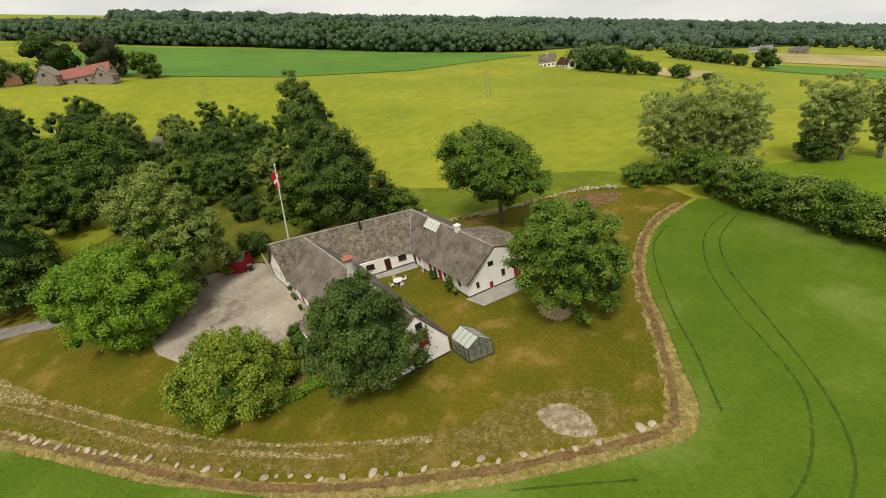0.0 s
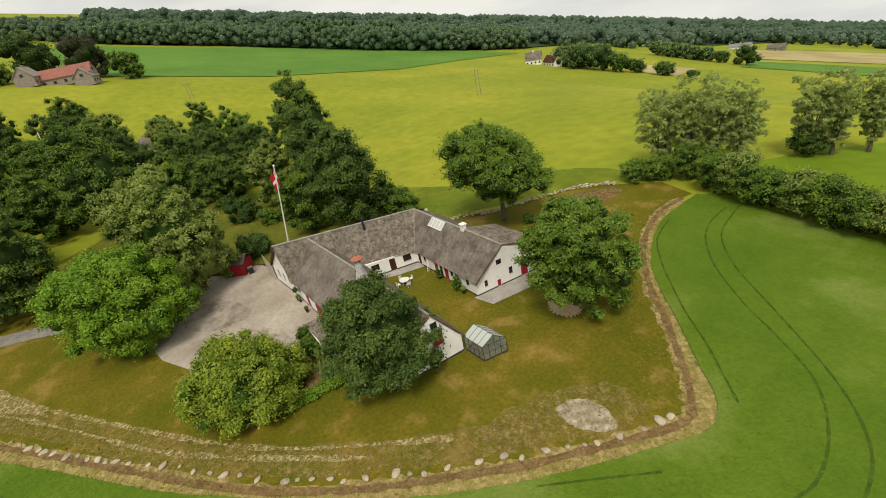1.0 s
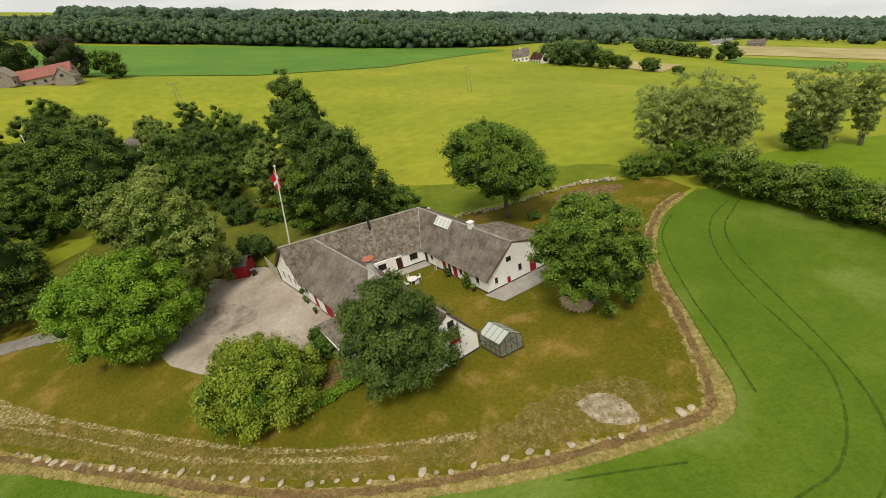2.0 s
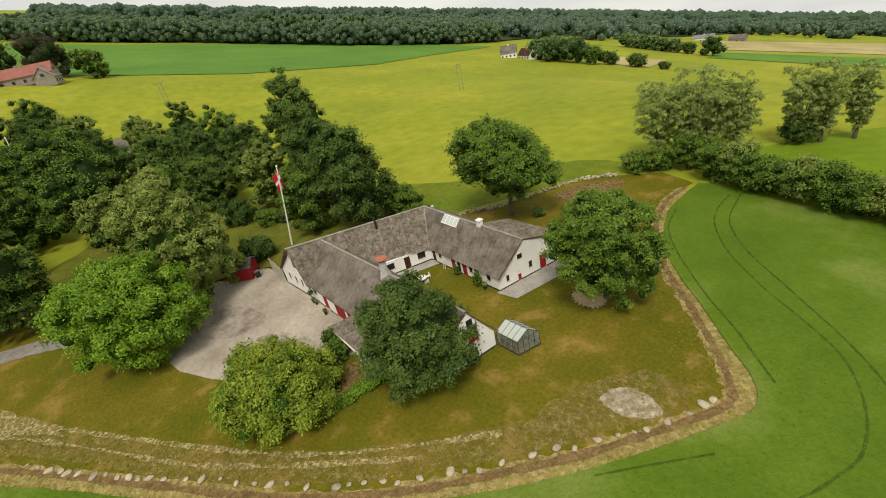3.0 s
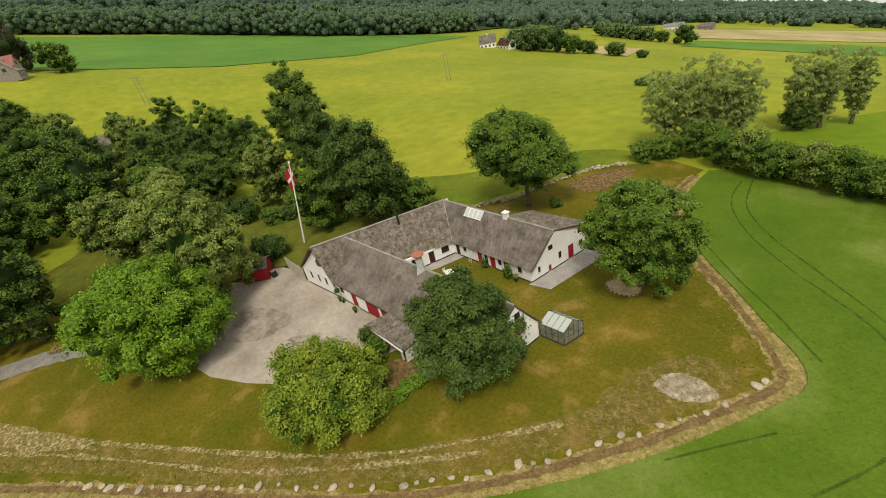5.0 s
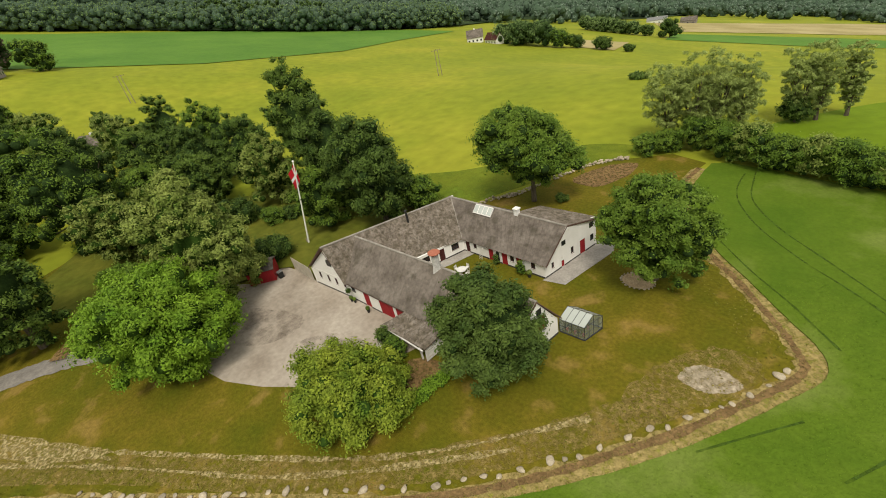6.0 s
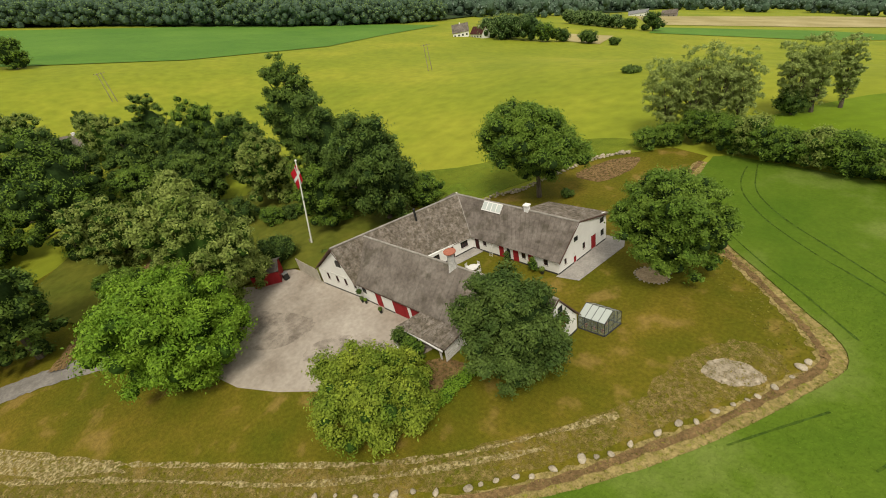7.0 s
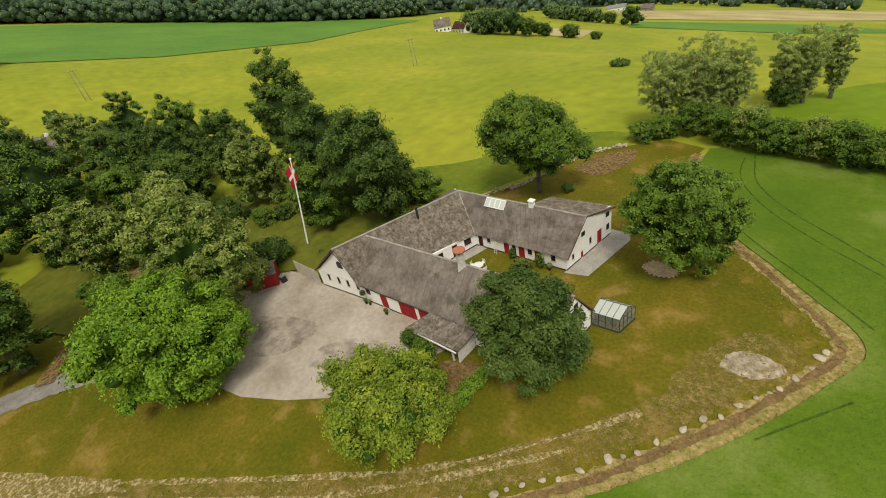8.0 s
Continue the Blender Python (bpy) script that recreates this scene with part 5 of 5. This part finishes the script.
far_house("farmhouse", -249, 262, 40, 13, 9, 4.5, 10, M["white"], M["roof"], "far white farmhouse with a steep gable")
far_house("farmhouse", -232, 266, -15, 16, 8, 4.0, 8.5, M["white"], M["brown"], "far white house with a dark brown roof")
far_house("farmhouse", -283, -48, 72, 30, 10, 4.2, 8.6, M["brick"], M["tile_red"], "far brick farm wing with a red tile roof", 6)
far_house("farmhouse", -277, -38, -15, 12, 9, 4.2, 8.8, M["brick"], M["brick"], "far grey brick barn with a grey roof", 3)
far_house("farmhouse", -283, -62, -15, 12, 9, 4.5, 9.5, M["brick"], M["brick"], "far grey barn joined to the red-roofed farm", 3)
far_house("farmhouse", -288, -80, 30, 9, 8, 3.6, 8, M["brick_warm"], M["brick"], "far small ochre farm building", 2)
far_house("barn", -273, 668, 20, 26, 16, 5, 8, M["white"], M["metal"], "far white barn on the plain", 4)
far_house("barn", -238, 690, 10, 20, 12, 5, 9, M["brick"], M["roof"], "far dark farm building on the plain", 3)
far_house("house", -165, -24, 30, 12, 9, 2.6, 5.0, M["white"], M["roof"], "house half hidden among garden trees", 3)


def power_pole(x, y):
    p = empty("power_pole", x, y, float(terrain(x, y)))
    tagged(p, "grey wooden twin power pole in the field", "power pole", "power poles")
    d = Vector((0.5, 0.85, 0))
    for s in (-0.9, 0.9):
        bm = bmesh.new()
        tube(bm, d * s + Vector((0, 0, -0.3)), d * s * 0.8 + Vector((0, 0, 11.5)), 0.16, 0.11, 7)
        part("pole", bm, M["wood"], p)
    bm = bmesh.new()
    tube(bm, d * -2.2 + Vector((0, 0, 11)), d * 2.2 + Vector((0, 0, 11)), 0.09, 0.09, 6)
    part("crossarm", bm, M["wood"], p)
    for s in (-2.0, 0, 2.0):
        bm = bmesh.new()
        tube(bm, d * s + Vector((0, 0, 11)), d * s + Vector((0, 0, 11.45)), 0.08, 0.05, 6)
        part("insulator", bm, M["dark"], p)


power_pole(-131, 107.5)
power_pole(-203, -1.5)


# ---------------- stones and small things ----------------
def stone_mesh(seed):
    rng = np.random.default_rng(seed)
    bm = bmesh.new()
    bmesh.ops.create_icosphere(bm, subdivisions=2, radius=0.5)
    q = rng.uniform(0.7, 1.2, 3)
    for v in bm.verts:
        n = noise.noise(v.co * 2.2 + Vector((seed * 3.1, 0, 0)))
        v.co *= 1 + 0.4 * n
        v.co.x *= q[0] * 1.2
        v.co.y *= q[1]
        v.co.z = max(v.co.z * q[2] * 0.75, -0.15)
    me = bpy.data.meshes.new("stone")
    bm.to_mesh(me)
    bm.free()
    me.materials.append(M["stone"])
    for p in me.polygons:
        p.use_smooth = True
    return me


STONES = [stone_mesh(i) for i in range(7)]
rs = random.Random(9)
LINE = smooth_line([(-19.9, -54.0), (-16.1, -51.1), (-12.4, -48.1), (-6.5, -43.2), (-0.6, -37.9), (4.1, -34.0), (9.9, -28.3), (14.3, -23.0), (17.4, -18.6), (20.9, -13.1), (23.6, -8.8), (25.7, -4.5), (27.7, 0.4)], 12)
dist, prev, want = 0.0, LINE[0], 0.0
for q in LINE:
    dist += math.hypot(q[0] - prev[0], q[1] - prev[1])
    prev = q
    if dist >= want:
        want = dist + rs.uniform(0.9, 2.4)
        ob = new("stone", rs.choice(STONES))
        sz = rs.uniform(0.4, 0.8)
        ob.matrix_world = pose(q[0] + rs.uniform(-0.2, 0.2), q[1] + rs.uniform(-0.2, 0.2), 0.1, 0, 0, rs.uniform(0, 360)) @ Matrix.Diagonal((sz, sz, sz * 0.58, 1))
        tagged(ob, "pale rounded field boulder lying along the lawn edge", "stone", "boundary stones")

wall = empty("stone_wall", -22, 15.5, 0)
wall.matrix_world = Matrix.Identity(4)
tagged(wall, "low dry wall of rounded field stones", "stone wall")
LINE = smooth_line([(-28.2, 4.6), (-22.3, 15.5), (-19.4, 19.5), (-16.2, 29.1), (-12.8, 36.4), (-8.6, 40.4)], 16)
for i, q in enumerate(LINE):
    for k in range(3):
        ob = new("stone", rs.choice(STONES))
        sz = rs.uniform(0.3, 0.6)
        ob.parent = wall
        ob.matrix_world = pose(q[0] + rs.uniform(-0.45, 0.45), q[1] + rs.uniform(-0.4, 0.4), 0.12 + 0.25 * (k == 2), 0, 0, rs.uniform(0, 360)) @ Matrix.Diagonal((sz, sz, sz, 1))

fp = empty("sandpit", 10, 5.4, 0)
tagged(fp, "round bed of bare earth ringed with stones", "sandpit")
bm = bmesh.new()
ring = [bm.verts.new((2.0 * math.cos(a), 1.5 * math.sin(a), 0.07)) for a in [i * math.tau / 24 for i in range(24)]]
bm.faces.new(ring)
part("sand", bm, M["sand"], fp)
for i in range(22):
    a = i * math.tau / 22
    ob = new("stone", STONES[i % 7])
    ob.parent = fp
    sz = rs.uniform(0.18, 0.36)
    ob.matrix_basis = pose(2.1 * math.cos(a), 1.6 * math.sin(a), 0.08, 0, 0, rs.uniform(0, 360)) @ Matrix.Diagonal((sz, sz, sz, 1))


def garden_table(x, y):
    t = empty("garden_table", x, y, 0.03)
    tagged(t, "white garden table under a pale cloth in the courtyard", "table")
    bm = bmesh.new()
    tube(bm, (0, 0, 0.72), (0, 0, 0.78), 0.75, 0.75, 18)
    part("tabletop", bm, M["white_wood"], t)
    for i in range(4):
        bm = bmesh.new()
        a = i * math.pi / 2 + 0.4
        tube(bm, (0.5 * math.cos(a), 0.5 * math.sin(a), 0), (0.45 * math.cos(a), 0.45 * math.sin(a), 0.72), 0.04, 0.04, 6)
        part("leg", bm, M["white_wood"], t)
    for i in range(4):
        a = i * math.pi / 2
        c = empty("garden_chair", x + 1.1 * math.cos(a), y + 1.1 * math.sin(a), 0.03, math.degrees(a))
        tagged(c, "white slatted garden chair round the table", "chair", "garden chairs")
        bm = bmesh.new()
        box(bm, -0.25, -0.25, 0.42, 0.25, 0.25, 0.47)
        part("seat", bm, M["white_wood"], c)
        bm = bmesh.new()
        for k in range(4):
            box(bm, 0.22, -0.25 + k * 0.14, 0.47, 0.26, -0.17 + k * 0.14, 0.95)
        part("backrest", bm, M["white_wood"], c)
        for dx in (-0.21, 0.21):
            for dy in (-0.21, 0.21):
                bm = bmesh.new()
                box(bm, dx - 0.025, dy - 0.025, 0, dx + 0.025, dy + 0.025, 0.42)
                part("leg", bm, M["white_wood"], c)


garden_table(-11.3, -5.0)


def pot(x, y, r, plant):
    p = empty("flower_pot", x, y, 0.07)
    tagged(p, "dark planted pot standing at the yard wall", "flower pot", "pots")
    bm = bmesh.new()
    tube(bm, (0, 0, 0), (0, 0, 0.5), r * 0.7, r, 10)
    part("pot", bm, M["dark"], p)
    rng = np.random.default_rng(int(abs(x * 10)))
    d = unit_rows(rng, 260)
    v, f = leaf_cards(rng, d * r * 1.3 + np.array([0, 0, 0.5 + r]), d, 0.22)
    quick_mesh("plant", v, f, M[plant], p)


pot(-20.9, -18.5, 0.22, "leaf_dark")
pot(-20.2, -18.4, 0.2, "leaf_mid")
pot(-16.6, -18.6, 0.24, "leaf_dark")
pot(-2.3, -0.8, 0.3, "leaf_pale")


def ladder():
    """A white ladder leaning on the court wall."""
    d = Vector((15.0, 0.2, 0)).normalized()
    at = Vector((-15.2, -0.2, 0)) + d * 3.7
    l = empty("ladder", at.x, at.y - 0.7, 0.05)
    tagged(l, "white wooden ladder leaning on the courtyard wall", "ladder")
    for q in (0, 0.45):
        bm = bmesh.new()
        tube(bm, d * q, d * q + Vector((0, 0.62, 2.25)), 0.035, 0.035, 6)
        part("rail", bm, M["white_wood"], l)
    for i in range(7):
        bm = bmesh.new()
        f = 0.1 + i * 0.13
        tube(bm, Vector((0, 0.62 * f, 2.25 * f)), d * 0.45 + Vector((0, 0.62 * f, 2.25 * f)), 0.022, 0.022, 6)
        part("rung", bm, M["white_wood"], l)


ladder()
tree("climbing_plant", -3.7, -0.75, 2.3, 1.3, M["leaf_mid"], "green climbing plant on the white court wall", 0.0, "tall", 24, 1500, 0.16, 400, category="plant", trunk=False)
tree("climbing_plant", -8.3, -0.7, 2.0, 0.9, M["leaf_dark"], "dark plant trained up the white court wall", 0.0, "tall", 18, 1000, 0.14, 401, category="plant", trunk=False)


def hanging_basket(x, y, z):
    b = empty("hanging_basket", x, y, z)
    tagged(b, "hanging basket of dark leaves on the yard wall", "plant basket")
    bm = bmesh.new()
    tube(bm, (0, 0, -0.25), (0, 0, 0), 0.12, 0.26, 10)
    part("basket", bm, M["dark"], b)
    bm = bmesh.new()
    tube(bm, (0, 0, 0), (0, 0.1, 0.7), 0.02, 0.02, 5)
    tube(bm, (0, 0.1, 0.7), (0, 0.45, 0.7), 0.02, 0.02, 5)
    part("bracket", bm, M["dark"], b)
    rng = np.random.default_rng(8)
    d = unit_rows(rng, 420)
    v, f = leaf_cards(rng, d * rng.uniform(0.2, 0.5, (420, 1)) + np.array([0, 0, 0.1]), d, 0.2)
    quick_mesh("plant", v, f, M["leaf_dark"], b)


hanging_basket(-21.2, -18.4, 1.75)


def lawn_chair(x, y, turn):
    c = empty("garden_chair", x, y, 0.06, turn)
    tagged(c, "white garden chair standing beside the lean-to", "chair", "yard chairs")
    bm = bmesh.new()
    box(bm, -0.3, -0.3, 0.4, 0.3, 0.3, 0.46)
    part("seat", bm, M["white_wood"], c)
    for k in range(4):
        bm = bmesh.new()
        box(bm, 0.26, -0.28 + k * 0.15, 0.46, 0.31, -0.17 + k * 0.15, 1.0)
        part("back_slat", bm, M["white_wood"], c)
    for dx in (-0.26, 0.26):
        for dy in (-0.26, 0.26):
            bm = bmesh.new()
            box(bm, dx - 0.03, dy - 0.03, 0, dx + 0.03, dy + 0.03, 0.4)
            part("leg", bm, M["white_wood"], c)


lawn_chair(-9.9, -23.4, 200)
lawn_chair(-9.1, -22.3, 150)


def mast(x, y, h):
    z = float(terrain(x, y))
    p = empty("mast", x, y, z)
    tagged(p, "bare white flagpole among the garden trees", "mast")
    bm = bmesh.new()
    tube(bm, (0, 0, -0.3), (1.2, 1.7, h), 0.2, 0.12, 8)
    part("pole", bm, M["pole_white"], p)
    bm = bmesh.new()
    tube(bm, (1.2, 1.7, h), (1.2, 1.7, h + 0.3), 0.2, 0.1, 8)
    part("finial", bm, M["pole_white"], p)


mast(-150.8, -54.9, 24.2 - float(terrain(-150.8, -54.9)))


def flower_bed(x, y, r):
    b = empty("flower_bed", x, y, 0.03)
    tagged(b, "small round planted bed with a pale stone rim", "flower bed")
    for i in range(14):
        a = i * math.tau / 14
        ob = new("stone", STONES[i % 7])
        ob.parent = b
        ob.matrix_basis = pose(r * math.cos(a), r * math.sin(a), 0.08, 0, 0, i * 50) @ Matrix.Diagonal((0.45, 0.45, 0.4, 1))
    rng = np.random.default_rng(9)
    d = unit_rows(rng, 500)
    d[:, 2] = np.abs(d[:, 2])
    v, f = leaf_cards(rng, d * np.array([r * 0.8, r * 0.8, 0.5]) * rng.uniform(0.4, 1, (500, 1)), d, 0.25)
    quick_mesh("plants", v, f, M["leaf_dark"], b)


flower_bed(-38.6, -13.4, 1.1)
